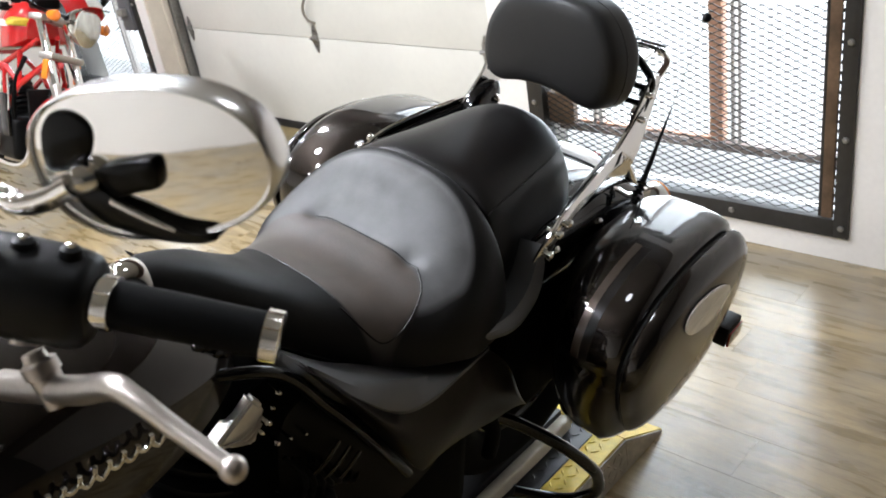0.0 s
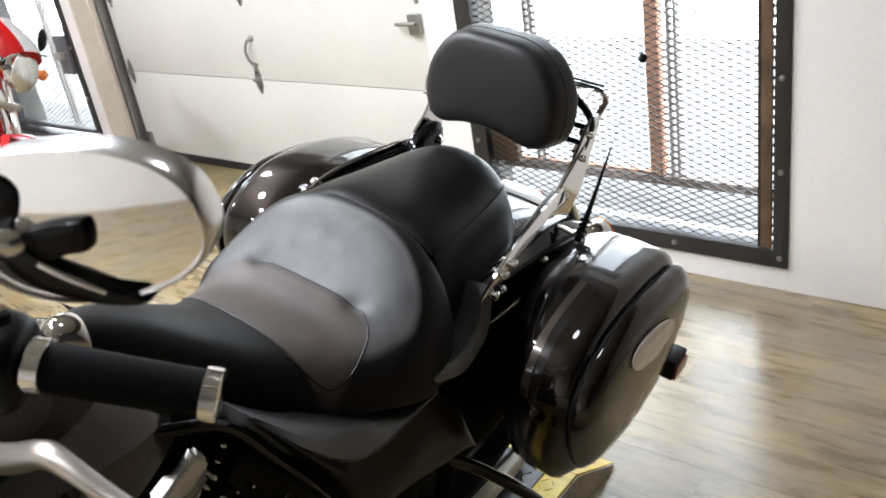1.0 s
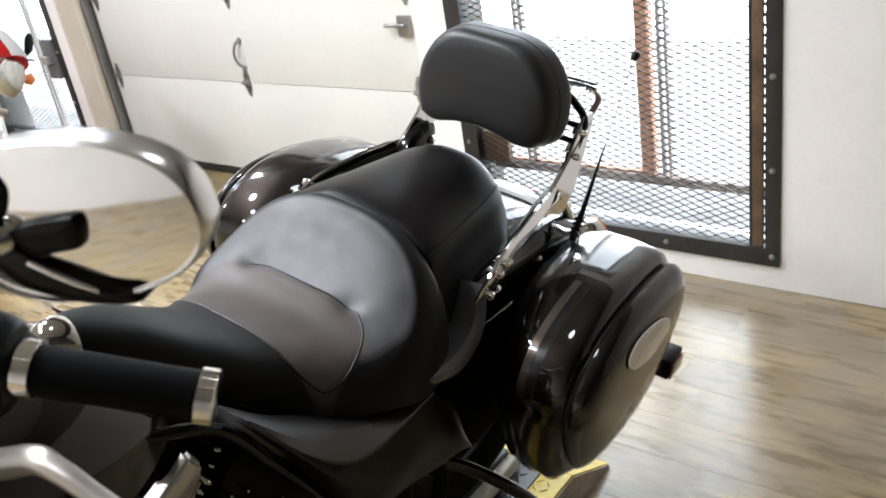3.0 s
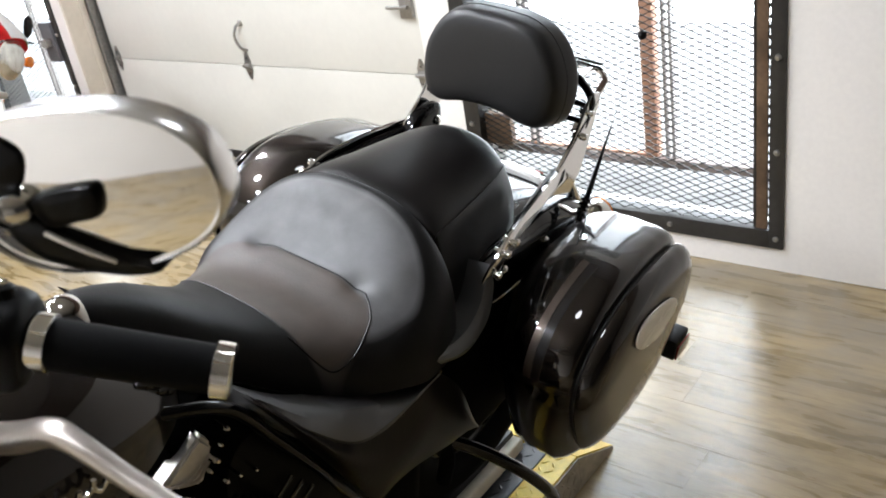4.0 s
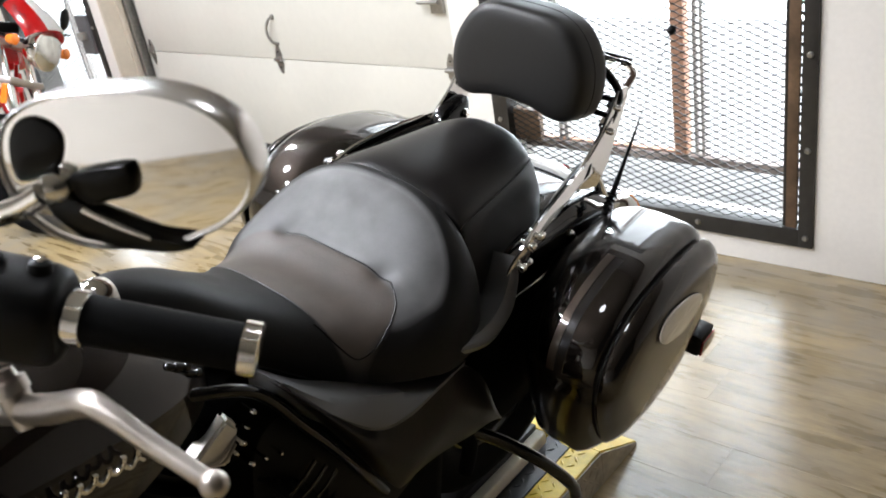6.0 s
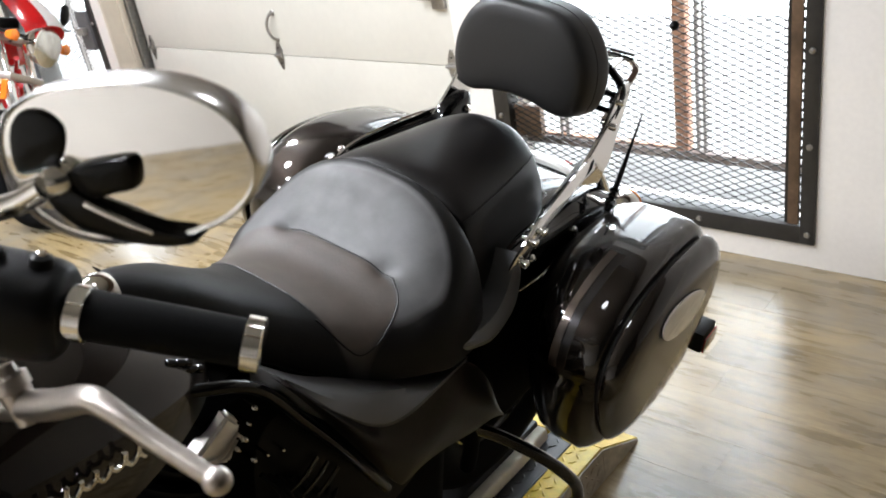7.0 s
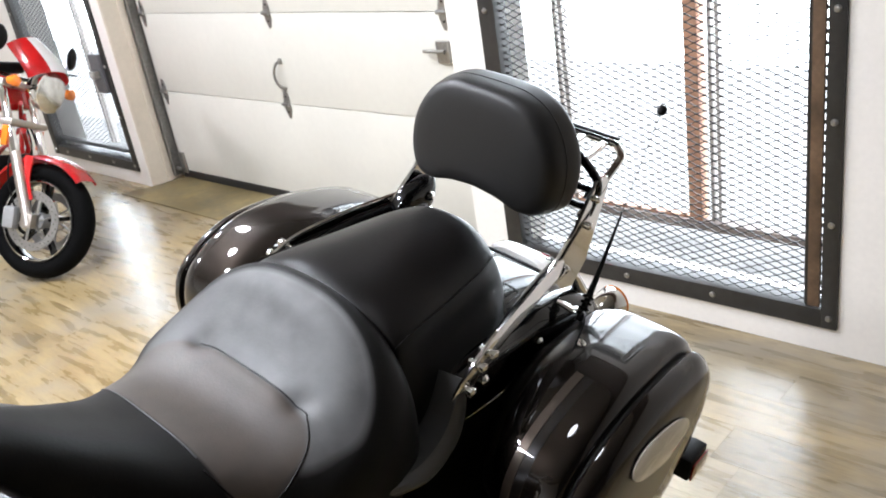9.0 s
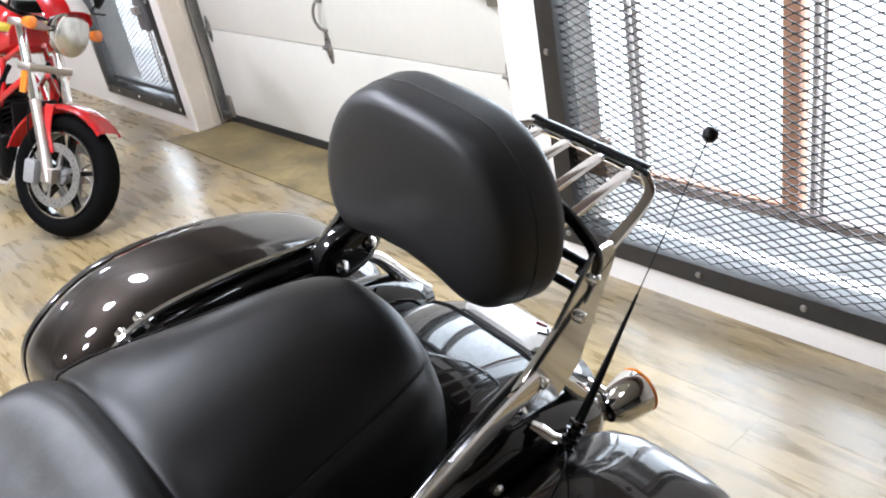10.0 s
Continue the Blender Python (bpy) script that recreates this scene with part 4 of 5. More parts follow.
for y, w, lift in ((0.592, 0.052, -0.004), (0.593, 0.056, 0.008), (0.600, 0.060, 0.016), (0.620, 0.064, 0.021), (0.645, 0.066, 0.021), (0.664, 0.066, 0.017), (0.671, 0.064, 0.008), (0.672, 0.060, -0.004)):
    rings.append([on_fender(w * k, y, lift - 0.010 * k ** 4) for k in np.linspace(-1, 1, 13)] + [on_fender(w * k, y, -0.006) for k in np.linspace(1, -1, 13)])
tail = part("tail_lamp", loft(B(), rings), PEARL, bike, "clear tail lamp on the fender")
part("bulb_mark", tube(B(), [on_fender(0.030, 0.636, 0.0212), on_fender(0.038, 0.646, 0.0208), on_fender(0.030, 0.656, 0.0195)], 0.0022, 8, 12), RED_LENS, tail, "red mark in the lamp")
part("trim_line", tube(B(), [on_fender(0.048, 0.618, 0.0180), on_fender(0.053, 0.632, 0.0175), on_fender(0.045, 0.642, 0.0195)], 0.0016, 8, 12), BLACK_PLASTIC, tail)
part("lens", tube(B(), [on_fender(x, 0.674, 0.004) for x in (-0.05, -0.02, 0.02, 0.05)], 0.007, 10, 16), RED_LENS, tail, "red tail lamp lens")
part("fender_seam", tube(B(), [on_fender(x, 0.578, 0.0005) for x in np.linspace(-0.118, 0.118, 25)], 0.0026, 8), BLACK_PLASTIC, bike, "black seam strip over the fender")
for s in (1, -1):
    part("fender_rail", tube(B(), [(s * 0.15, 0.49, 0.775), (s * 0.152, 0.53, 0.75), (s * 0.15, 0.575, 0.69), (s * 0.148, 0.615, 0.65)], [0.004, 0.009, 0.012, 0.006], 12, 20), CHROME, bike, "chrome fender rail")

for s in (1, -1):
    # Black box added to keep the gap beside the fender in shade.
    bm = box(B(), (min(s * 0.13, s * 0.172), 0.13, 0.36), (max(s * 0.13, s * 0.172), 0.58, 0.655), 0.02, 3)
    part("strut_liner", bm, SHADE_BLACK, bike, "black box filling the shaded gap between fender and bag")
    rings = []
    for y, w, zt, zb in spline([(0.17, 0.012, 0.725, 0.66), (0.20, 0.026, 0.745, 0.64), (0.28, 0.032, 0.748, 0.63), (0.36, 0.030, 0.735, 0.62), (0.44, 0.034, 0.738, 0.61), (0.52, 0.036, 0.722, 0.60), (0.58, 0.030, 0.69, 0.59), (0.615, 0.014, 0.655, 0.60)], 40):
        rings.append([(s * 0.150 + w * math.cos(a), y, (zt + zb) / 2 + (zt - zb) / 2 * math.copysign(abs(math.sin(a)) ** 0.8, math.sin(a))) for a in np.linspace(0, 2 * math.pi, 24, endpoint=False)])
    cover = part("strut_cover", loft(B(), rings), FENDER, bike, "black gloss cover between fender and bag")
    for y, z in ((0.26, 0.715), (0.40, 0.70)):
        part("bolt", lathe(B(), [(0.008, -0.004), (0.008, 0.004), (0.005, 0.007), (0.001, 0.008)], axis((s * 0.180, y, z), (s, 0, 0.3)), 14), CHROME, cover)

# handlebar
GIN, GOUT = Vector((0.303, -0.556, 1.171)), Vector((0.392, -0.495, 1.152))
gd = (GOUT - GIN).normalized()
part("handlebar", tube(B(), [tuple(GIN + gd * 0.01), tuple(GIN - gd * 0.04), (0.20, -0.615, 1.20), (0.12, -0.68, 1.16), (0.06, -0.70, 1.10), (0, -0.70, 1.09), (-0.06, -0.70, 1.10), (-0.12, -0.68, 1.16), (-0.20, -0.615, 1.20), (-0.303, -0.56, 1.197), (-0.418, -0.49, 1.165)], 0.0125, 14, 60), CHROME, bike, "chrome handlebar")
bm = B()
m = axis(GIN, gd)
L = (GOUT - GIN).length
lathe(bm, [(0.014, 0.0), (0.0175, 0.001), (0.0172, L * 0.5), (0.0168, L - 0.006), (0.014, L - 0.005)], m, 28)
grip = part("grip", bm, RUBBER, bike, "black rubber grip with chrome bands")
for z0, r in ((-0.012, 0.0195), (L - 0.006, 0.0195)):
    part("band", lathe(B(), [(r - 0.003, z0), (r, z0 + 0.001), (r, z0 + 0.012), (r - 0.002, z0 + 0.013), (0.004, z0 + 0.0132)], m, 28), CHROME, grip, "chrome band")
bm = B()
rings = []
for k, h in ((0.5, -0.001), (0.8, 0.0), (0.93, 0.004), (1.0, 0.012), (1.03, 0.03), (1.04, 0.055), (1.0, 0.08), (0.9, 0.092), (0.7, 0.098), (0.4, 0.1)):
    c = GIN - gd * (0.013 + h)
    e1 = gd.cross(Vector((0, 0, 1))).normalized()
    e2 = e1.cross(gd)
    rings.append([c + e1 * (0.030 * k * math.copysign(abs(math.cos(a)) ** 0.7, math.cos(a))) + e2 * (0.033 * k * math.copysign(abs(math.sin(a)) ** 0.7, math.sin(a)) - 0.002) for a in np.linspace(0, 2 * math.pi, 40, endpoint=False)])
loft(bm, rings)
housing = part("switch_housing", bm, BLACK_PLASTIC, bike, "black switch housing")
for along, up, r in ((0.062, 0.027, 0.009), (0.03, 0.028, 0.008)):
    c = GIN - gd * along + Vector((0, 0.006, up))
    part("switch_knob", lathe(B(), [(r * 1.1, -0.004), (r, 0.004), (r * 0.9, 0.008), (r * 0.5, 0.010), (0.001, 0.0105)], axis(c, (0, 0.25, 1)), 18), BLACK_PLASTIC, housing)
    part("knob_cap", lathe(B(), [(r * 0.45, 0.0098), (r * 0.45, 0.0115), (0.001, 0.012)], axis(c, (0, 0.25, 1)), 14), CHROME, housing)
for dy, r in ((0.0, 0.0035), (-0.02, 0.003)):
    part("cable", tube(B(), [tuple(GIN - gd * 0.08 + Vector((0, dy, -0.03))), (0.18, -0.60 + dy, 1.10), (0.13, -0.66, 1.02), (0.07, -0.74, 0.96)], r, 10, 24), RUBBER, bike, "black control cable")
pivot = part("lever_perch", lathe(B(), [(0.004, -0.03), (0.010, -0.028), (0.011, -0.004), (0.013, -0.003), (0.013, 0.006), (0.009, 0.008), (0.008, 0.014), (0.002, 0.015)], axis((0.275, -0.606, 1.128), (-0.5, 0, 0.85)), 20), ALLOY, bike, "alloy lever pivot")
part("perch_arm", tube(B(), [(0.262, -0.606, 1.145), (0.255, -0.595, 1.165), (0.25, -0.59, 1.185)], [0.011, 0.010, 0.011], 12, 10), ALLOY, pivot)
bm = B()
tube(bm, [(0.20, -0.609, 1.068), (0.26, -0.606, 1.10), (0.32, -0.603, 1.135), (0.362, -0.60, 1.163), (0.385, -0.598, 1.166), (0.42, -0.594, 1.159), (0.462, -0.589, 1.153)], [0.0125, 0.0115, 0.0105, 0.009, 0.0075, 0.0065, 0.006], 14, 40)
bmesh.ops.create_uvsphere(bm, u_segments=18, v_segments=12, radius=0.0088, matrix=pose(0.464, -0.589, 1.153))
part("clutch_lever", bm, ALLOY, bike, "cast alloy clutch lever with ball end")

# mirror shell
MC = Vector((0.374, -0.556, 1.310))
mir = Matrix.Translation(MC) @ pose(0, 0, 0, 88, 0, 21.5) @ pose(0, 0, 0, 0, 0, 15)
bm = B()
prof = [(0.985, -0.016), (1.0, -0.008), (1.0, -0.002), (0.992, 0.003), (0.972, 0.005), (0.95, 0.0035), (0.94, 0.002), (0.8, 0.0034), (0.6, 0.0047), (0.35, 0.0057), (0.12, 0.0061)]
rings = []
for k, h in prof:
    rings.append([mir @ Vector((0.006 + 0.081 * k * math.copysign(abs(math.cos(t)) ** 0.85, math.cos(t)), (0.047 - 0.005 * math.cos(t)) * k * math.copysign(abs(math.sin(t)) ** 0.85, math.sin(t)), h)) for t in np.linspace(0, 2 * math.pi, 72, endpoint=False)])
loft(bm, rings[6:])
mirror = part("mirror", bm, CHROME, bike, "oval mirror with polished chrome shell")
part("rim", loft(B(), rings[:7]), SATIN_CHROME, mirror, "satin chrome rim")


def shell_pad(name, outline, low, high, n, label):
    """A moulded piece on the shell: a rounded outline in the shell's plane, raised from low to high."""
    loop = spline(outline + outline[:3], 4 * n)
    loop = loop[4 * n // (len(outline) + 2):4 * n * (len(outline) + 1) // (len(outline) + 2)]
    mid = loop.mean(0)
    rings = [[mir @ Vector((*(mid + (p - mid) * k), h)) for p in loop] for k, h in ((1.0, low), (1.0, high - 0.003), (0.95, high - 0.0008), (0.86, high), (0.4, high + 0.0006))]
    return part(name, loft(B(), rings), SIDE_BLACK, mirror, label)


shell_pad("mount_block", [(-0.022, 0.003), (-0.012, 0.006), (0.0, 0.007), (0.014, 0.0072), (0.0185, 0.0055), (0.019, 0.0), (0.0155, -0.009), (0.012, -0.0115), (0.0, -0.0125), (-0.014, -0.0145), (-0.022, -0.008)], 0.0045, 0.012, 20, "black block behind the ball joint")
shell_pad("lower_cowl", [(-0.050, -0.012), (-0.034, -0.007), (-0.014, -0.0175), (0.004, -0.030), (0.022, -0.040), (0.036, -0.045), (0.030, -0.0485), (0.010, -0.0475), (-0.015, -0.0415), (-0.038, -0.031)], -0.006, 0.009, 20, "black cowl along the mirror's lower edge")
# The dark reflection at the shell's upper end is built as a pad.
shell_pad("upper_cowl", [(-0.062, 0.004), (-0.056, 0.024), (-0.044, 0.036), (-0.028, 0.036), (-0.018, 0.026), (-0.024, 0.012), (-0.034, 0.005), (-0.05, 0.001)], -0.004, 0.007, 20, "black pad standing in for a dark reflection in the shell")
ridge = [mir @ Vector(p) for p in ((-0.022, -0.017, 0.0095), (-0.004, -0.028, 0.0105), (0.013, -0.038, 0.0095))]
part("cowl_ridge", tube(B(), [tuple(p) for p in ridge], [0.0028, 0.0022, 0.0012], 10, 12), CHROME, mirror, "chrome ridge on the lower cowl")
part("mirror_ball", lathe(B(), [(0.003, -0.004), (0.008, 0.0), (0.0095, 0.006), (0.008, 0.012), (0.003, 0.015)], axis((0.352, -0.572, 1.301), (-0.5, -0.8, 0)), 20), CHROME, mirror)
part("mirror_stem", tube(B(), [(0.350, -0.585, 1.300), (0.325, -0.592, 1.283), (0.30, -0.596, 1.272), (0.275, -0.602, 1.272), (0.25, -0.606, 1.255), (0.245, -0.604, 1.21)], [0.0065, 0.007, 0.0075, 0.0075, 0.007, 0.007], 14, 24), CHROME, mirror)

# engine, side panels, frame
bm = B()
loft(bm, body([(-0.32, 0.080, 0.83, 0.60, 2.6), (-0.25, 0.125, 0.785, 0.50, 2.4), (-0.15, 0.165, 0.725, 0.44, 2.2), (-0.06, 0.178, 0.695, 0.455, 2.1), (0.02, 0.175, 0.68, 0.50, 2.1), (0.10, 0.160, 0.675, 0.56, 2.1), (0.17, 0.120, 0.67, 0.61, 2.2), (0.21, 0.070, 0.67, 0.64, 2.2)], 36, 50))
part("side_body", bm, ENGINE, bike, "black bodywork behind the side covers")
for s in (1, -1):
    upper = spline([(0.176, -0.284, 0.838), (0.198, -0.223, 0.758), (0.206, -0.160, 0.690), (0.208, -0.070, 0.656), (0.207, 0.004, 0.655), (0.204, 0.060, 0.640), (0.202, 0.120, 0.560), (0.198, 0.162, 0.460)], 40)
    lower = spline([(0.174, -0.287, 0.834), (0.196, -0.234, 0.742), (0.206, -0.172, 0.630), (0.206, -0.118, 0.532), (0.206, -0.098, 0.516), (0.208, -0.060, 0.520), (0.208, -0.004, 0.509), (0.206, 0.091, 0.474), (0.197, 0.160, 0.452)], 40)
    rings = []
    for u, o in zip(upper, lower):
        ring = [u + (o - u) * k + np.array((0.016 * math.sin(math.pi * k), 0, 0)) for k in np.linspace(0, 1, 9)]
        ring += [p - np.array((0.02, 0, 0)) for p in reversed(ring)]
        rings.append([(s * p[0], p[1], p[2]) for p in ring])
    part("side_cover", loft(B(), rings), SHADED_PAINT, bike, "dark brown metallic side cover")
SATIN = grain(material("satin_black_trim", (0.05, 0.0495, 0.048), 0.38, spec=0.85), 150, 0.1, 0.0004)
for s in (1, -1):
    upper = spline([(0.168, -0.280, 0.832), (0.185, -0.207, 0.766), (0.19, -0.106, 0.699), (0.19, -0.060, 0.676), (0.191, -0.012, 0.659), (0.194, 0.055, 0.648)], 36)
    outer = spline([(0.172, -0.282, 0.834), (0.203, -0.236, 0.770), (0.211, -0.160, 0.690), (0.213, -0.095, 0.667), (0.212, -0.023, 0.667), (0.206, 0.050, 0.661)], 36)
    rings = []
    for u, o in zip(upper, outer):
        mid = (u + o) / 2 + np.array((0.003, 0, 0.004))
        ring = [u, mid, o, o + np.array((-0.003, 0, -0.012)), o + np.array((-0.03, 0, -0.03)), u + np.array((-0.06, 0, -0.04)), u + np.array((-0.06, 0, -0.005))]
        rings.append([(s * p[0], p[1], p[2]) for p in ring])
    part("side_cover_flange", loft(B(), rings), SATIN, bike, "satin black flange under the seat")
for s in (1, -1):
    upper = spline([(0.203, -0.005, 0.716), (0.208, 0.045, 0.703), (0.210, 0.10, 0.702), (0.207, 0.14, 0.718), (0.202, 0.165, 0.745), (0.196, 0.186, 0.775)], 30)
    outer = spline([(0.206, -0.008, 0.712), (0.219, 0.05, 0.692), (0.222, 0.10, 0.680), (0.218, 0.150, 0.692), (0.209, 0.180, 0.718), (0.200, 0.194, 0.766)], 30)
    rings = []
    for u, o in zip(upper, outer):
        mid = (u + o) / 2 + np.array((0.002, 0, 0.002))
        ring = [u, mid, o, o + np.array((-0.004, 0, -0.01)), o + np.array((-0.035, 0, -0.012)), u + np.array((-0.05, 0, -0.008))]
        rings.append([(s * p[0], p[1], p[2]) for p in ring])
    part("seat_skirt", loft(B(), rings), SATIN, bike, "satin black skirt under the seat")
bm = B()
box(bm, (-0.16, -0.75, 0.20), (0.16, -0.22, 0.55), 0.04, 3)
part("engine", bm, ENGINE, bike, "black engine block")
# Added black box hides the bright floor where it should be dark.
part("gearbox", box(B(), (-0.15, -0.24, 0.20), (0.15, 0.10, 0.50), 0.04, 3), SHADE_BLACK, bike, "black filler box for the dark space behind the engine")
for cy, tilt in ((-0.62, 22), (-0.38, -22)):
    fins = [q for i in range(9) for q in ((0.07, 0.03 * i), (0.092, 0.03 * i + 0.003), (0.092, 0.03 * i + 0.008), (0.07, 0.03 * i + 0.011))]
    part("cylinder", lathe(B(), fins, pose(0, cy, 0.52, tilt, 0, 0), 24), ENGINE, bike, "black finned cylinder")
part("frame_tube", tube(B(), [(0.12, -0.40, 0.87), (0.15, -0.31, 0.832), (0.165, -0.25, 0.74), (0.172, -0.188, 0.637), (0.17, -0.10, 0.48)], 0.008, 12, 24), BLACK_GLOSS, bike)
part("bag_bracket", tube(B(), [(0.205, 0.275, 0.43), (0.210, 0.295, 0.395), (0.212, 0.315, 0.355), (0.215, 0.335, 0.325)], 1, 10, 16, flat=(0.012, 0.006)), CHROME, bike, "chrome bag bracket")
part("bag_guard", tube(B(), [(0.16, 0.08, 0.47), (0.20, 0.16, 0.40), (0.26, 0.22, 0.335), (0.30, 0.262, 0.275), (0.31, 0.30, 0.21), (0.30, 0.318, 0.14), (0.24, 0.30, 0.09), (0.16, 0.24, 0.11)], 0.012, 12, 40), BLACK_GLOSS, bike, "black tube guard below the bag")
bm = B()
a = [bm.verts.new((0.085, y, z)) for y, z in ((-0.385, 0.735), (-0.325, 0.690), (-0.300, 0.745), (-0.315, 0.772))]
b = [bm.verts.new((0.12, y, z)) for y, z in ((-0.390, 0.748), (-0.334, 0.705), (-0.312, 0.756), (-0.328, 0.782))]
bm.faces.new(a), bm.faces.new(b)
for i in range(4):
    bm.faces.new((a[i], a[(i + 1) % 4], b[(i + 1) % 4], b[i]))
bmesh.ops.bevel(bm, geom=bm.edges[:], offset=0.005, segments=3, affect="EDGES")
cover = part("engine_cover", bm, BRIGHT_ALLOY, bike, "polished engine cover with ridges")
for k in (0.25, 0.5):
    part("ridge", tube(B(), [(0.121, -0.390 + 0.02 * k * 2, 0.748 - 0.026 * k), (0.124, -0.355 + 0.02 * k, 0.742 - 0.034 * k), (0.121, -0.316 - 0.012 * k, 0.757 - 0.04 * k)], 0.0022, 8, 12), ALLOY, cover)
for i in range(7):
    part("wiring", tube(B(), [(0.13, -0.30 + 0.012 * i, 0.66 - 0.012 * i), (0.15, -0.285 + 0.014 * i, 0.62 - 0.014 * i), (0.14, -0.29 + 0.02 * i, 0.55)], 0.004, 8, 10), RUBBER, bike)
part("wiring_plate", box(B(), (0.05, -0.36, 0.56), (0.10, -0.22, 0.775), 0.012, 2), SHADE_BLACK, bike, "black plate behind the wiring")
for y, z, r in ((-0.297, 0.778, 0.0035), (-0.318, 0.741, 0.0045), (-0.309, 0.697, 0.0045), (-0.262, 0.676, 0.003), (-0.309, 0.761, 0.0026), (-0.288, 0.689, 0.003), (-0.330, 0.733, 0.003)):
    part("bolt", lathe(B(), [(r * 0.7, -0.045), (r * 0.7, -0.002), (r, -0.001), (r, 0.004), (r * 0.5, 0.007)], axis((0.13, y, z), (1, -0.25, 0.35)), 10), CHROME, bike)
for k in range(3):
    y, z = -0.219 + 0.019 * k, 0.637 - 0.026 * k
    part("cooling_fin", tube(B(), [(0.150, y, z), (0.152, y - 0.026, z - 0.012), (0.148, y - 0.051, z - 0.026)], 1, 8, 10, flat=(0.004, 0.010)), BLACK_GLOSS, bike)
for dz, n in ((0.0, 4), (0.010, 3)):
    a, b = Vector((0.112, -0.392, 0.895 + dz)), Vector((0.122, -0.346, 0.872 + dz))
    m = axis(a, b - a)
    ribs = [q for k in range(n) for q in ((0.0042, 0.012 * k), (0.0055, 0.012 * k + 0.001), (0.0055, 0.012 * k + 0.007), (0.0042, 0.012 * k + 0.008))]
    part("connector", lathe(B(), ribs, m, 14), BLACK_GLOSS, bike, "ribbed black cable connector")
hose = spline([(0.17, 0.06, 0.52), (0.185, 0.085, 0.47), (0.19, 0.10, 0.42), (0.185, 0.10, 0.36)], 90)
part("ribbed_hose", tube(B(), [tuple(p) for p in hose], [0.014 if i % 3 else 0.0105 for i in range(90)], 14), RUBBER, bike, "ribbed black rubber hose")
part("footboard", box(B(), (0.16, -0.5, 0.30), (0.30, -0.15, 0.325), 0.01), RUBBER, bike)
part("side_stand", tube(B(), [(0.13, -0.25, 0.22), (0.22, -0.22, 0.08), (0.27, -0.2, -0.05)], 0.012, 12), BLACK_GLOSS, bike)
fw = part("front_wheel", lathe(B(), [(0.02, -0.08), (0.05, -0.07), (0.05, 0.07), (0.02, 0.08)], axis((0, -1.2, 0.33), (1, 0, 0))), ALLOY, bike)
part("tyre", torus(B(), (0, -1.2, 0.33), (1, 0, 0), 0.265, 0.065, 0.065), TYRE, fw)
part("rim", torus(B(), (0, -1.2, 0.33), (1, 0, 0), 0.205, 0.018, 0.045), CHROME, fw)
for s in (1, -1):
    part("fork_leg", tube(B(), [(s * 0.1, -1.2, 0.33), (s * 0.1, -0.78, 1.02)], 0.024, 16), CHROME, bike)
part("headlamp", lathe(B(), [(0.02, 0.12), (0.07, 0.09), (0.09, 0.0), (0.085, -0.02)], axis((0, -0.98, 0.95), (0, 1, 0))), CHROME, bike)

# ---------------------------------------------------------------- dolly under the bike
dolly = thing("lift_platform", pose(0, 0, 0), "low lift platform of yellow and black tread plate", "lift platform")
part("wheel_track", box(B(), (-1.24, -0.95, 0.0), (-1.045, 1.36, 0.149), 0.003), BLACK_PLATE, dolly, "raised black wheel track")
part("deck", box(B(), (-1.035, -0.95, 0.0), (-0.967, 1.40, 0.098), 0.002), BLACK_PLATE, dolly, "black tread plate strip")
part("yellow_edge", box(B(), (-0.966, -0.95, 0.0), (-0.898, 1.40, 0.096), 0.002), YELLOW, dolly, "yellow tread plate edge")


def wedge(x0, x1, y0, y1, h):
    bm = B()
    a = [bm.verts.new((x0, y, z)) for y, z in ((y0, 0), (y1, 0), (y1, 0.008), (y0, h))]
    b = [bm.verts.new((x1, y, z)) for y, z in ((y0, 0), (y1, 0), (y1, 0.008), (y0, h))]
    bm.faces.new(a), bm.faces.new(b)
    for i in range(4):
        bm.faces.new((a[i], a[(i + 1) % 4], b[(i + 1) % 4], b[i]))
    return bm


part("ramp", wedge(-1.24, -0.898, 1.401, 1.565, 0.096), YELLOW, dolly, "short yellow end ramp")
bm = box(B(), (-0.8975, -0.95, 0.0), (-0.894, 1.40, 0.09))
part("side_plate", bm, SILVER_PLATE, dolly, "bare tread plate side")
part("side_plate", wedge(-0.8975, -0.894, 1.401, 1.56, 0.09), SILVER_PLATE, dolly)
part("side_rail", tube(B(), [(-1.028, -0.95, 0.118), (-1.03, 1.25, 0.118), (-1.035, 1.36, 0.118)], 1, 16, flat=(0.03, 0.034)), WHITE_RAIL, dolly, "cream painted side rail")


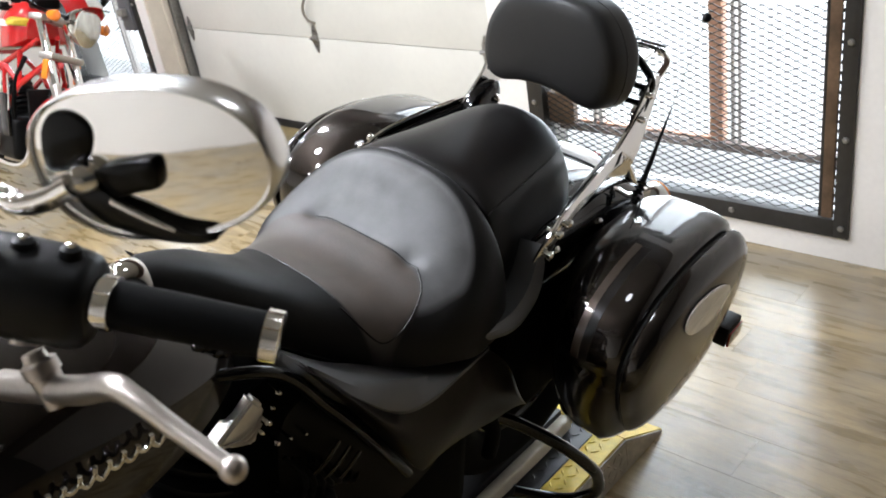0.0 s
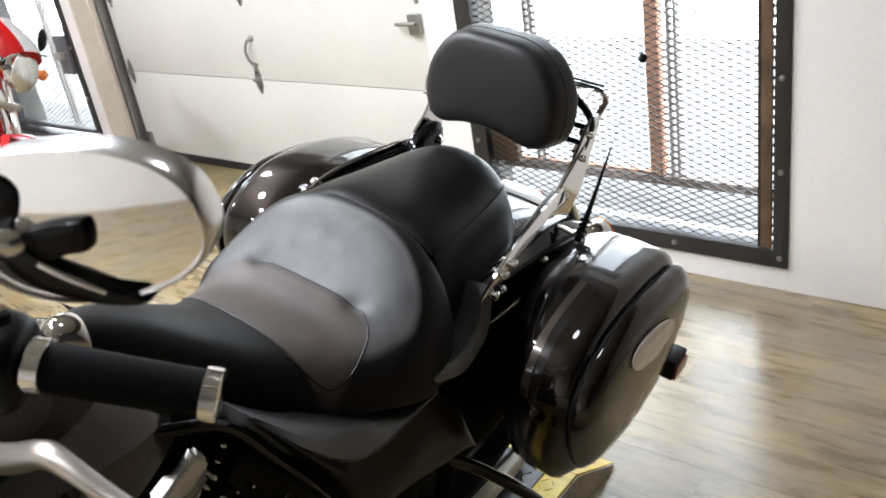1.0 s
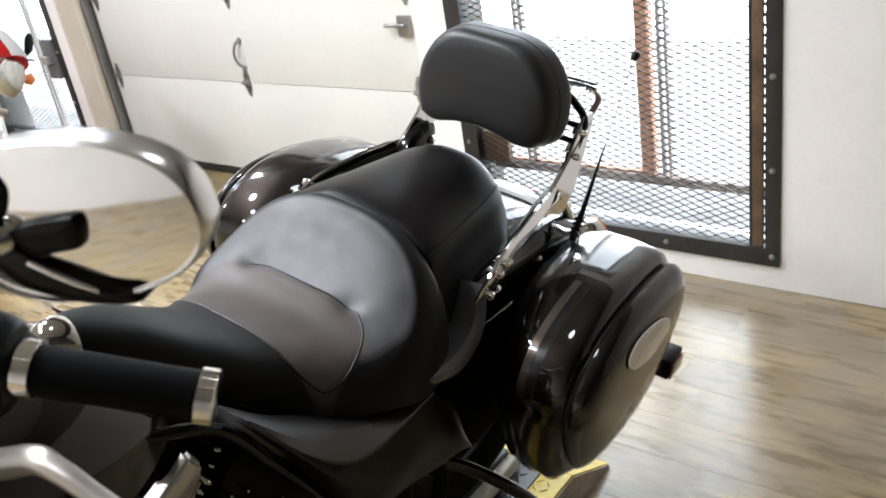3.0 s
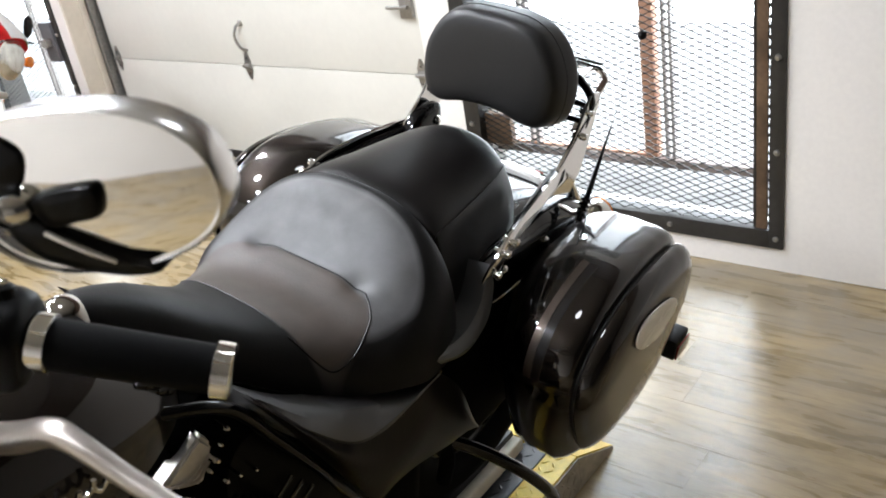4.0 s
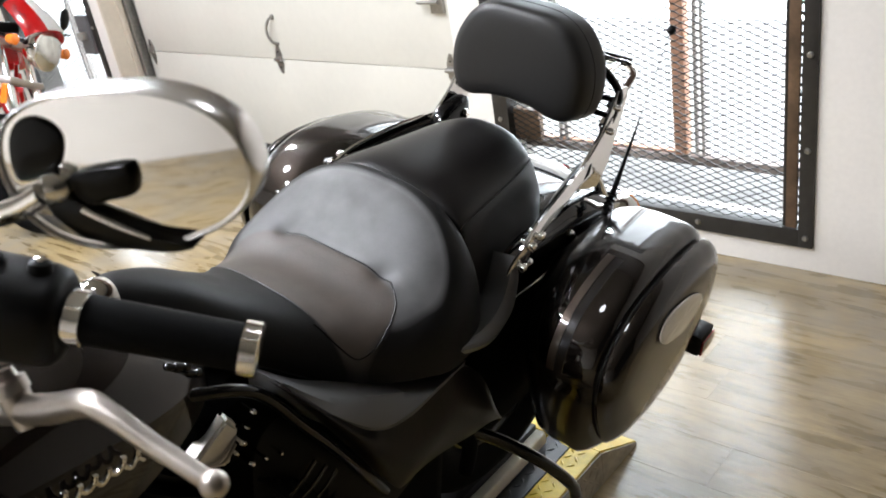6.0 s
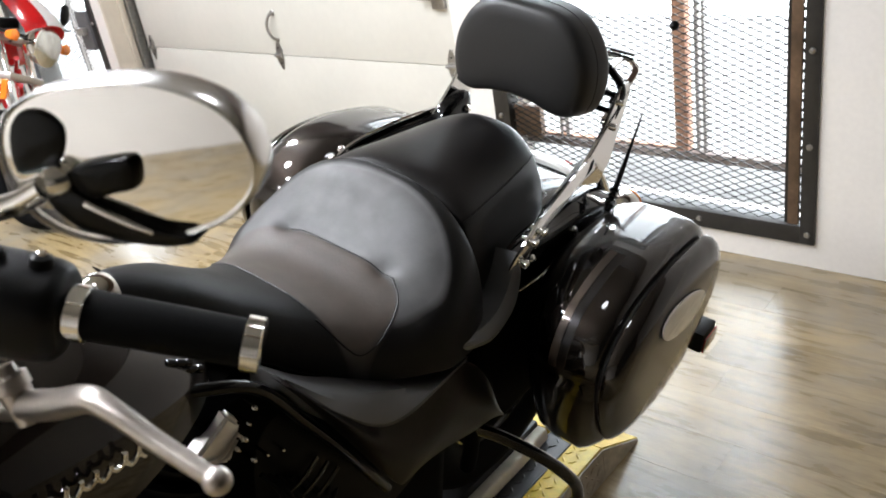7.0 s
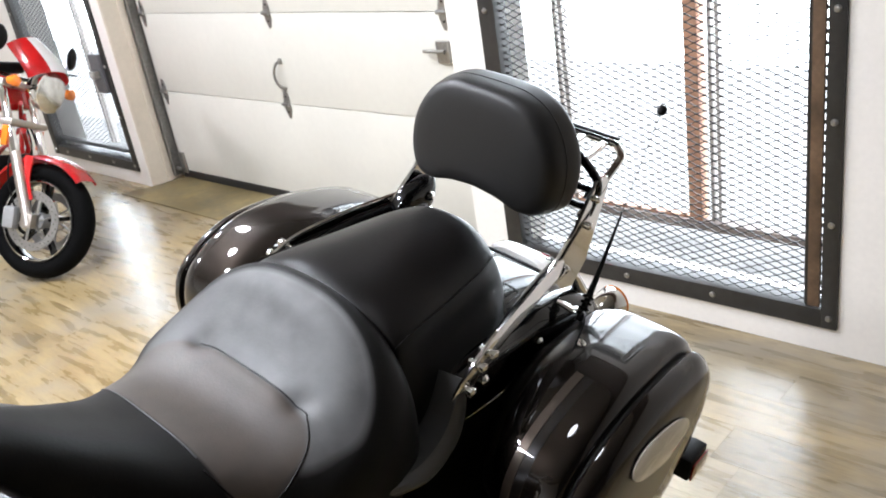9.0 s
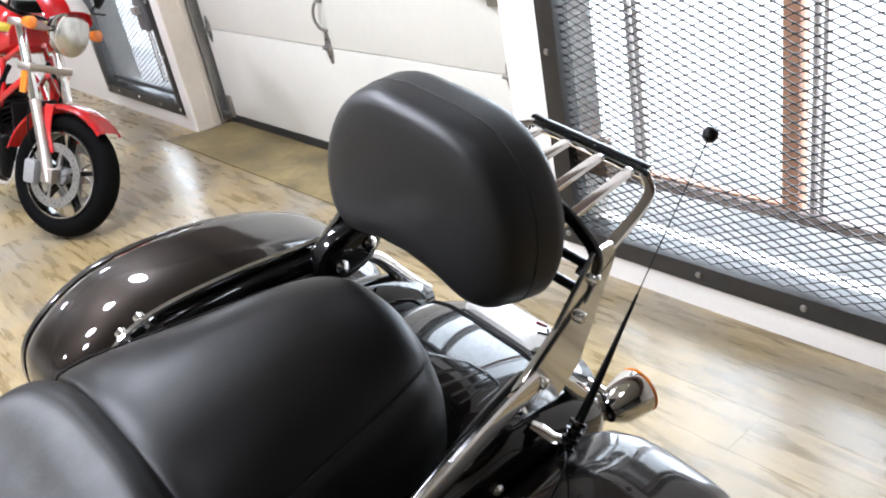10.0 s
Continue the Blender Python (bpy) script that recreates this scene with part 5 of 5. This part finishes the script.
def treads(x0, x1, y0, y1, z, upright=None):
    """Raised lozenges of tread plate, set crosswise by turns."""
    verts, faces = [], []
    step = 0.024
    for j in range(int((y1 - y0) / step)):
        for i in range(max(1, int((x1 - x0) / step))):
            cx, cy = x0 + (i + 0.5) * step, y0 + (j + 0.5) * step
            a = radians(45 if (i + j) % 2 else -45)
            ca, sa = math.cos(a), math.sin(a)
            k = len(verts)
            for u, v, h in ((-0.0115, 0, 0), (0, -0.0035, 0), (0.0115, 0, 0), (0, 0.0035, 0), (-0.005, 0, 0.0018), (0.005, 0, 0.0018)):
                px, py = cx + u * ca - v * sa, cy + u * sa + v * ca
                verts.append((upright + h, py, px) if upright is not None else (px, py, z + h))
            faces += [(k, k + 1, k + 4), (k + 1, k + 5, k + 4), (k + 1, k + 2, k + 5), (k + 2, k + 3, k + 5), (k + 3, k + 4, k + 5), (k + 3, k, k + 4)]
    me = bpy.data.meshes.new("treads")
    me.from_pydata(verts, [], faces)
    return me


for name, me, mat in (("yellow_treads", treads(-0.966, -0.9, 0.4, 1.395, 0.096), YELLOW), ("black_treads", treads(-1.012, -0.967, 0.4, 1.395, 0.098), BLACK_PLATE), ("side_treads", treads(0.008, 0.085, 0.4, 1.40, 0, -0.894), SILVER_PLATE)):
    me.materials.append(mat)
    ob = new(name, me)
    ob.parent = dolly
    tagged(ob, "raised diamond treads", kind="stuff")

# ---------------------------------------------------------------- the red motorcycle
RED_AT = pose(-4.04, 1.605, 0, 16, 0, 180) @ Matrix.Diagonal((0.88, 0.88, 0.88, 1))
red = thing("motorcycle", RED_AT, "red naked sport motorcycle with round headlight, parked", "motorcycle")


def sport_wheel(x, w, name):
    at = (x, 0, 0.30)
    wh = part(name, lathe(B(), [(0.02, -0.06), (0.045, -0.05), (0.045, 0.05), (0.02, 0.06)], axis(at, (0, 1, 0)), 24), GREY, red)
    part("tyre", torus(B(), at, (0, 1, 0), 0.252, 0.048, w), TYRE, wh, "worn black tyre")
    bm = torus(B(), at, (0, 1, 0), 0.212, 0.014, w * 0.8)
    part("rim", bm, BLACK_GLOSS, wh, "black cast rim")
    part("rim_edge", torus(B(), (x, w * 0.78, 0.30), (0, 1, 0), 0.205, 0.004, 0.004, 48, 8), CHROME, wh)
    for k in range(5):
        a = 2 * math.pi * k / 5 + 0.3
        part("spoke", tube(B(), [(x + 0.03 * math.cos(a), 0, 0.3 + 0.03 * math.sin(a)), (x + 0.21 * math.cos(a + 0.12), 0, 0.3 + 0.21 * math.sin(a + 0.12))], 1, 10, flat=(0.04, 0.022)), BLACK_GLOSS, wh)
    for s in (1, -1):
        m = axis((x, s * 0.075, 0.30), (0, s, 0))
        disc = part("brake_disc", lathe(B(), [(0.112, 0), (0.155, 0), (0.155, 0.005), (0.112, 0.005), (0.112, 0)], m, 48, False), ZINC, wh, "drilled steel brake disc")
        for k in range(6):
            a = 2 * math.pi * k / 6
            p0, p1 = m @ Vector((0.04 * math.cos(a), 0.04 * math.sin(a), 0.002)), m @ Vector((0.115 * math.cos(a + 0.3), 0.115 * math.sin(a + 0.3), 0.002))
            part("carrier_arm", tube(B(), [tuple(p0), tuple(p1)], 1, 8, flat=(0.016, 0.006)), ZINC, disc)
        bm = B()
        for k in range(36):
            a = 2 * math.pi * k / 36
            r = 0.126 + 0.008 * (k % 3)
            lathe(bm, [(0.0035, 0.0052), (0.0005, 0.0056)], m @ pose(r * math.cos(a), r * math.sin(a), 0), 6)
        tagged(part("holes", bm, SEAL, disc), kind="stuff")
    return wh


sport_wheel(0.0, 0.06, "front_wheel")
sport_wheel(1.43, 0.08, "rear_wheel")
for s in (1, -1):
    fork = part("fork_leg", tube(B(), [(0.0, s * 0.105, 0.27), (0.02, s * 0.105, 0.33), (0.135, s * 0.105, 0.58)], [0.028, 0.027, 0.025], 16), ALLOY, red, "alloy fork slider")
    part("fork_tube", tube(B(), [(0.135, s * 0.105, 0.58), (0.275, s * 0.105, 0.90)], 0.022, 16), CHROME, fork)
    part("axle_lug", box(B(), (-0.03, s * 0.105 - 0.022, 0.262), (0.04, s * 0.105 + 0.022, 0.335), 0.01), ALLOY, fork)
    part("caliper", box(B(), (0.085, s * 0.098 - 0.03, 0.245), (0.155, s * 0.098 + 0.022, 0.36), 0.015), GREY, fork)
    part("reflector", box(B(), (0.17, s * 0.13 - 0.006, 0.60), (0.205, s * 0.13 + 0.006, 0.68), 0.004), AMBER, fork, "amber side reflector")
    sig = part("turn_signal", lathe(B(), [(0.005, -0.04), (0.022, -0.03), (0.03, 0.0), (0.03, 0.015), (0.02, 0.025), (0.003, 0.028)], axis((0.10, s * 0.21, 0.90), (-1, 0, 0)), 20), AMBER, red, "amber turn signal")
    part("stalk", tube(B(), [(0.12, s * 0.185, 0.90), (0.2, s * 0.10, 0.88)], 0.008, 8), BLACK_PLASTIC, sig)
    mirror_r = part("mirror", lathe(B(), [(0.01, -0.02), (0.04, -0.012), (0.052, 0.004), (0.05, 0.008)], axis((0.16, s * 0.27, 1.10), (1, -s * 0.2, 0)) @ Matrix.Diagonal((0.8, 1.2, 1, 1)), 24), BLACK_PLASTIC, red, "black round mirror")
    part("mirror_arm", tube(B(), [(0.16, s * 0.27, 1.07), (0.2, s * 0.24, 1.0), (0.25, s * 0.2, 0.95)], 0.006, 8), BLACK_PLASTIC, mirror_r)
    part("grip", tube(B(), [(0.28, s * 0.22, 0.97), (0.34, s * 0.34, 0.95)], 0.017, 12), RUBBER, red)
for z, x in ((0.70, 0.185), (0.90, 0.272)):
    part("fork_clamp", box(B(), (x - 0.035, -0.135, z - 0.018), (x + 0.05, 0.135, z + 0.018), 0.01), ALLOY, red)
part("handlebar", tube(B(), [(0.28, -0.22, 0.97), (0.27, -0.1, 0.94), (0.27, 0.1, 0.94), (0.28, 0.22, 0.97)], 0.011, 10, 16), BLACK_GLOSS, red)
lampm = axis((0.06, 0, 0.88), (-1, 0, -0.08)) @ Matrix.Diagonal((1.18, 1.18, 1.1, 1))
head = part("headlight", lathe(B(), [(0.01, -0.10), (0.05, -0.09), (0.082, -0.04), (0.092, 0.0), (0.092, 0.012), (0.086, 0.016)], lampm, 36), CHROME, red, "round chrome headlight")
part("lens", lathe(B(), [(0.086, 0.0165), (0.07, 0.028), (0.04, 0.035), (0.003, 0.038)], lampm, 36), GLASS_LENS, head, "clear headlight lens")
fly = [[(-0.01 + 0.20 * v ** 1.3 + 0.12 * (1 - math.cos(u * 1.35)), 0.14 * math.sin(u * 1.35) * (1 - 0.35 * v * v), 0.985 + 0.17 * v - 0.06 * u * u) for u in np.linspace(-1, 1, 17)] for v in np.linspace(0, 1, 9)]
bm = loft(B(), fly, closed=False)
g = bmesh.ops.solidify(bm, geom=bm.faces[:], thickness=0.004)
part("fly_screen", bm, RED, red, "red fly screen over the headlight")
stripe = [[(-0.014 + 0.20 * v ** 1.3 + 0.12 * (1 - math.cos(u * 1.35)), 0.142 * math.sin(u * 1.35) * (1 - 0.35 * v * v), 0.987 + 0.17 * v - 0.06 * u * u) for u in np.linspace(-0.25, 0.4, 9)] for v in np.linspace(0.02, 0.98, 9)]
bm = loft(B(), stripe, closed=False)
bmesh.ops.solidify(bm, geom=bm.faces[:], thickness=0.003)
part("screen_stripe", bm, WHITE_PAINT, red, "white centre stripe")
rings = []
for a in np.linspace(radians(44), radians(165), 26):
    rings.append([(0.0 - (0.315 + 0.03 * math.sin(b) ** 0.7) * math.cos(a), 0.075 * math.copysign(abs(math.cos(b)) ** 0.6, math.cos(b)), 0.30 + (0.315 + 0.03 * math.sin(b) ** 0.7) * math.sin(a)) for b in np.linspace(0, math.pi, 16)])
bm = loft(B(), rings, closed=False)
bmesh.ops.solidify(bm, geom=bm.faces[:], thickness=0.003)
fend = part("front_fender", bm, RED, red, "red front fender")
for s in (1, -1):
    part("fender_stay", tube(B(), [(0.06, s * 0.085, 0.63), (0.065, s * 0.088, 0.50), (0.03, s * 0.09, 0.40)], 1, 10, 12, flat=(0.05, 0.012)), RED, fend)
part("fuel_tank", loft(B(), [[(y, x, z) for x, y, z in r] for r in body([(0.36, 0.09, 0.92, 0.80, 2.4), (0.42, 0.15, 0.98, 0.76, 2.5), (0.55, 0.16, 1.0, 0.74, 2.5), (0.75, 0.12, 0.93, 0.72, 2.4), (0.9, 0.08, 0.82, 0.72, 2.3)], 30, 30)]), RED, red, "red fuel tank")
part("tank_stripe", loft(B(), [[(y, x + 0.0, z) for x, y, z in r] for r in body([(0.45, 0.152, 0.90, 0.86, 3), (0.55, 0.163, 0.91, 0.86, 3), (0.7, 0.14, 0.88, 0.84, 3)], 10, 16)]), WHITE_PAINT, red, "white tank stripe")
part("seat", loft(B(), [[(y, x, z) for x, y, z in r] for r in body([(0.85, 0.10, 0.80, 0.74, 2.6), (1.0, 0.15, 0.80, 0.73, 3), (1.2, 0.14, 0.84, 0.76, 3), (1.5, 0.08, 0.92, 0.84, 2.6), (1.6, 0.04, 0.92, 0.88, 2.3)], 24, 24)]), LEATHER, red, "black seat")
part("tail", loft(B(), [[(y, x, z) for x, y, z in r] for r in body([(1.0, 0.14, 0.745, 0.68, 3), (1.3, 0.13, 0.80, 0.70, 3), (1.62, 0.06, 0.88, 0.78, 2.6)], 16, 24)]), RED, red, "red tail piece")
for s in (1, -1):
    for pts in ([(0.30, s * 0.05, 0.80), (0.55, s * 0.15, 0.66), (0.78, s * 0.16, 0.58), (0.92, s * 0.13, 0.50)], [(0.28, s * 0.05, 0.66), (0.42, s * 0.13, 0.58), (0.58, s * 0.15, 0.46)],
                [(0.42, s * 0.11, 0.735), (0.42, s * 0.13, 0.58)], [(0.55, s * 0.15, 0.66), (0.42, s * 0.13, 0.58)], [(0.55, s * 0.15, 0.66), (0.58, s * 0.15, 0.46)], [(0.78, s * 0.16, 0.58), (0.58, s * 0.15, 0.46)], [(0.78, s * 0.16, 0.58), (1.1, s * 0.12, 0.72)]):
        part("frame_tube", tube(B(), pts, 0.014, 10), RED, red, "red trellis frame tube")
bm = box(B(), (0.48, -0.16, 0.20), (0.90, 0.16, 0.45), 0.04, 3)
part("engine", bm, ENGINE, red, "black engine case")
for ang, cx, cz in ((-70, 0.52, 0.36), (20, 0.72, 0.42)):
    fins = [q for i in range(8) for q in ((0.05, 0.022 * i), (0.085, 0.022 * i + 0.002), (0.085, 0.022 * i + 0.006), (0.05, 0.022 * i + 0.009))]
    part("cylinder", lathe(B(), fins, pose(cx, 0, cz, 0, ang, 0), 20), ENGINE, red, "black finned cylinder")
part("clutch_cover", lathe(B(), [(0.10, 0), (0.10, 0.03), (0.085, 0.045), (0.02, 0.05)], axis((0.78, 0.16, 0.32), (0, 1, 0)), 28), ALLOY, red, "alloy clutch cover")
part("exhaust", tube(B(), [(0.46, 0.05, 0.42), (0.42, 0.09, 0.30), (0.52, 0.12, 0.17), (0.9, 0.14, 0.18), (1.15, 0.19, 0.30), (1.75, 0.21, 0.52)], [0.02, 0.02, 0.02, 0.022, 0.045, 0.048], 14, 40), CHROME, red, "polished exhaust")
part("swingarm", tube(B(), [(0.88, 0.10, 0.42), (1.43, 0.11, 0.30)], 1, 10, flat=(0.05, 0.03)), ALLOY, red)
for s in (1, -1):
    part("brake_hose", tube(B(), [(0.10, s * 0.10, 0.36), (0.14, s * 0.13, 0.5), (0.17, s * 0.09, 0.62), (0.22, s * 0.05, 0.72)], 0.005, 8, 20), BLACK_PLASTIC, red)
part("dash", box(B(), (0.27, -0.075, 0.955), (0.35, 0.075, 1.015), 0.02, 3), BLACK_PLASTIC, red, "black instrument housing")
for s in (1, -1):
    res = part("fluid_reservoir", lathe(B(), [(0.022, 0), (0.024, 0.002), (0.024, 0.034), (0.026, 0.036), (0.026, 0.044), (0.004, 0.046)], pose(0.27, s * 0.17, 0.985), 20), BLACK_PLASTIC, red, "black fluid reservoir")
    part("brake_lever", tube(B(), [(0.245, s * 0.2, 0.965), (0.25, s * 0.28, 0.955), (0.29, s * 0.36, 0.945)], [0.008, 0.006, 0.005], 8, 12), BLACK_GLOSS, red)
    part("switch_box", box(B(), (0.262, s * 0.225 - 0.02, 0.945), (0.305, s * 0.225 + 0.02, 0.99), 0.008), BLACK_PLASTIC, red)
    part("radiator_hose", tube(B(), [(0.40, s * 0.09, 0.70), (0.43, s * 0.14, 0.60), (0.47, s * 0.15, 0.50), (0.52, s * 0.13, 0.40)], 0.013, 10, 20), RUBBER, red)
    part("timing_cover", box(B(), (0.50, s * 0.165 - 0.012, 0.34), (0.60, s * 0.165 + 0.012, 0.54), 0.01), BLACK_GLOSS, red, "black cam belt cover")
    part("footpeg", tube(B(), [(0.98, s * 0.14, 0.36), (0.98, s * 0.22, 0.355)], 0.01, 8), ALLOY, red)
    part("oil_line", tube(B(), [(0.50, s * 0.155, 0.62), (0.50, s * 0.165, 0.50), (0.54, s * 0.17, 0.36)], 0.007, 8, 12), CHROME, red)
part("oil_cooler", box(B(), (0.36, -0.11, 0.44), (0.385, 0.11, 0.56), 0.006), BLACK_PLASTIC, red, "black oil cooler")
part("tank_badge", loft(B(), [[(y, x, z) for x, y, z in r] for r in body([(0.365, 0.10, 0.905, 0.87, 3), (0.40, 0.148, 0.918, 0.87, 3), (0.44, 0.166, 0.92, 0.87, 3)], 8, 14)]), YELLOW, red, "yellow patch on the tank")
part("side_stand", tube(B(), [(0.75, -0.12, 0.25), (0.78, -0.2, 0.10), (0.80, -0.26, 0.055)], 0.011, 10), BLACK_GLOSS, red)

STEER = Matrix.Translation((0.02, 0, 0.30)) @ Matrix.Rotation(radians(30), 4, Vector((0.40, 0, 0.92))) @ Matrix.Translation((-0.02, 0, -0.30))
for o in red.children:
    if o.name.split(".")[0] in ("front_wheel", "rear_wheel", "front_fender", "swingarm", "exhaust", "engine", "side_stand"):
        continue
    for q in (o, *o.children_recursive):
        for v in q.data.vertices:
            v.co.z += 0.09 * min(1.0, max(0.0, (v.co.z - 0.42) / 0.25))
front = [o for o in red.children if o.name.split(".")[0] in ("front_wheel", "fork_leg", "turn_signal", "mirror", "grip", "fork_clamp", "handlebar", "headlight", "fly_screen", "screen_stripe", "front_fender", "brake_hose")]
for o in front:
    for q in (o, *o.children_recursive):
        q.data.transform(STEER)

# ---------------------------------------------------------------- floor, plank by plank
floor = thing("floor", pose(0, 0, 0), "worn oak-look vinyl plank floor", "floor", kind="structure")
part("subfloor", box(B(), (X0, YB, -0.12), (X1, WY + 0.22, -0.0065)), PLANK, floor)
PW, PL = 0.152, 0.92
shared = {}
rest_v, rest_f = [], []
rng = random.Random(4)
y = WY
count = 0
while y > YB:
    y0 = max(y - PW, YB)
    x = X0 - rng.uniform(0, PL)
    while x < X1:
        a, b = max(x, X0), min(x + PL, X1)
        if b - a > 0.02:
            near = y0 > 0.2 and b > -5.5 and a < 1.6
            key = (round(b - a, 3), round(y - y0, 3))
            hx, hy = (b - a) / 2 - 0.0001, (y - y0) / 2 - 0.0001
            if near and count < 300:
                if key not in shared:
                    shared[key] = finish("plank", box(B(), (-hx, -hy, -0.006), (hx, hy, 0), 0.0002, 1), PLANK)
                ob = new("plank", shared[key])
                ob.parent, ob.location = floor, ((a + b) / 2, (y + y0) / 2, 0)
                count += 1
            else:
                k = len(rest_v)
                cx, cy = (a + b) / 2, (y + y0) / 2
                rest_v += [(cx - hx, cy - hy, 0), (cx + hx, cy - hy, 0), (cx + hx, cy + hy, 0), (cx - hx, cy + hy, 0),
                           (cx - hx, cy - hy, -0.006), (cx + hx, cy - hy, -0.006), (cx + hx, cy + hy, -0.006), (cx - hx, cy + hy, -0.006)]
                rest_f += [(k, k + 1, k + 2, k + 3), (k, k + 4, k + 5, k + 1), (k + 1, k + 5, k + 6, k + 2), (k + 2, k + 6, k + 7, k + 3), (k + 3, k + 7, k + 4, k)]
        x += PL
    y -= PW
me = bpy.data.meshes.new("planks")
me.from_pydata(rest_v, [], rest_f)
me.materials.append(PLANK)
ob = new("planks", me)
ob.parent = floor
tagged(ob, "plank floor further off", kind="stuff")
bm = box(B(), (GX0 - 0.08, 2.41, 0.001), (GX1 + 0.02, DY + 0.06, 0.006), 0.002)
for v in bm.verts:
    if v.co.x < GX0:
        v.co.x += (v.co.y - 2.41) * 0.55
tagged(part("floor_patch", bm, PATCH_OCHRE), "darker ochre patch on the floor in front of the garage door", "threshold", kind="structure")
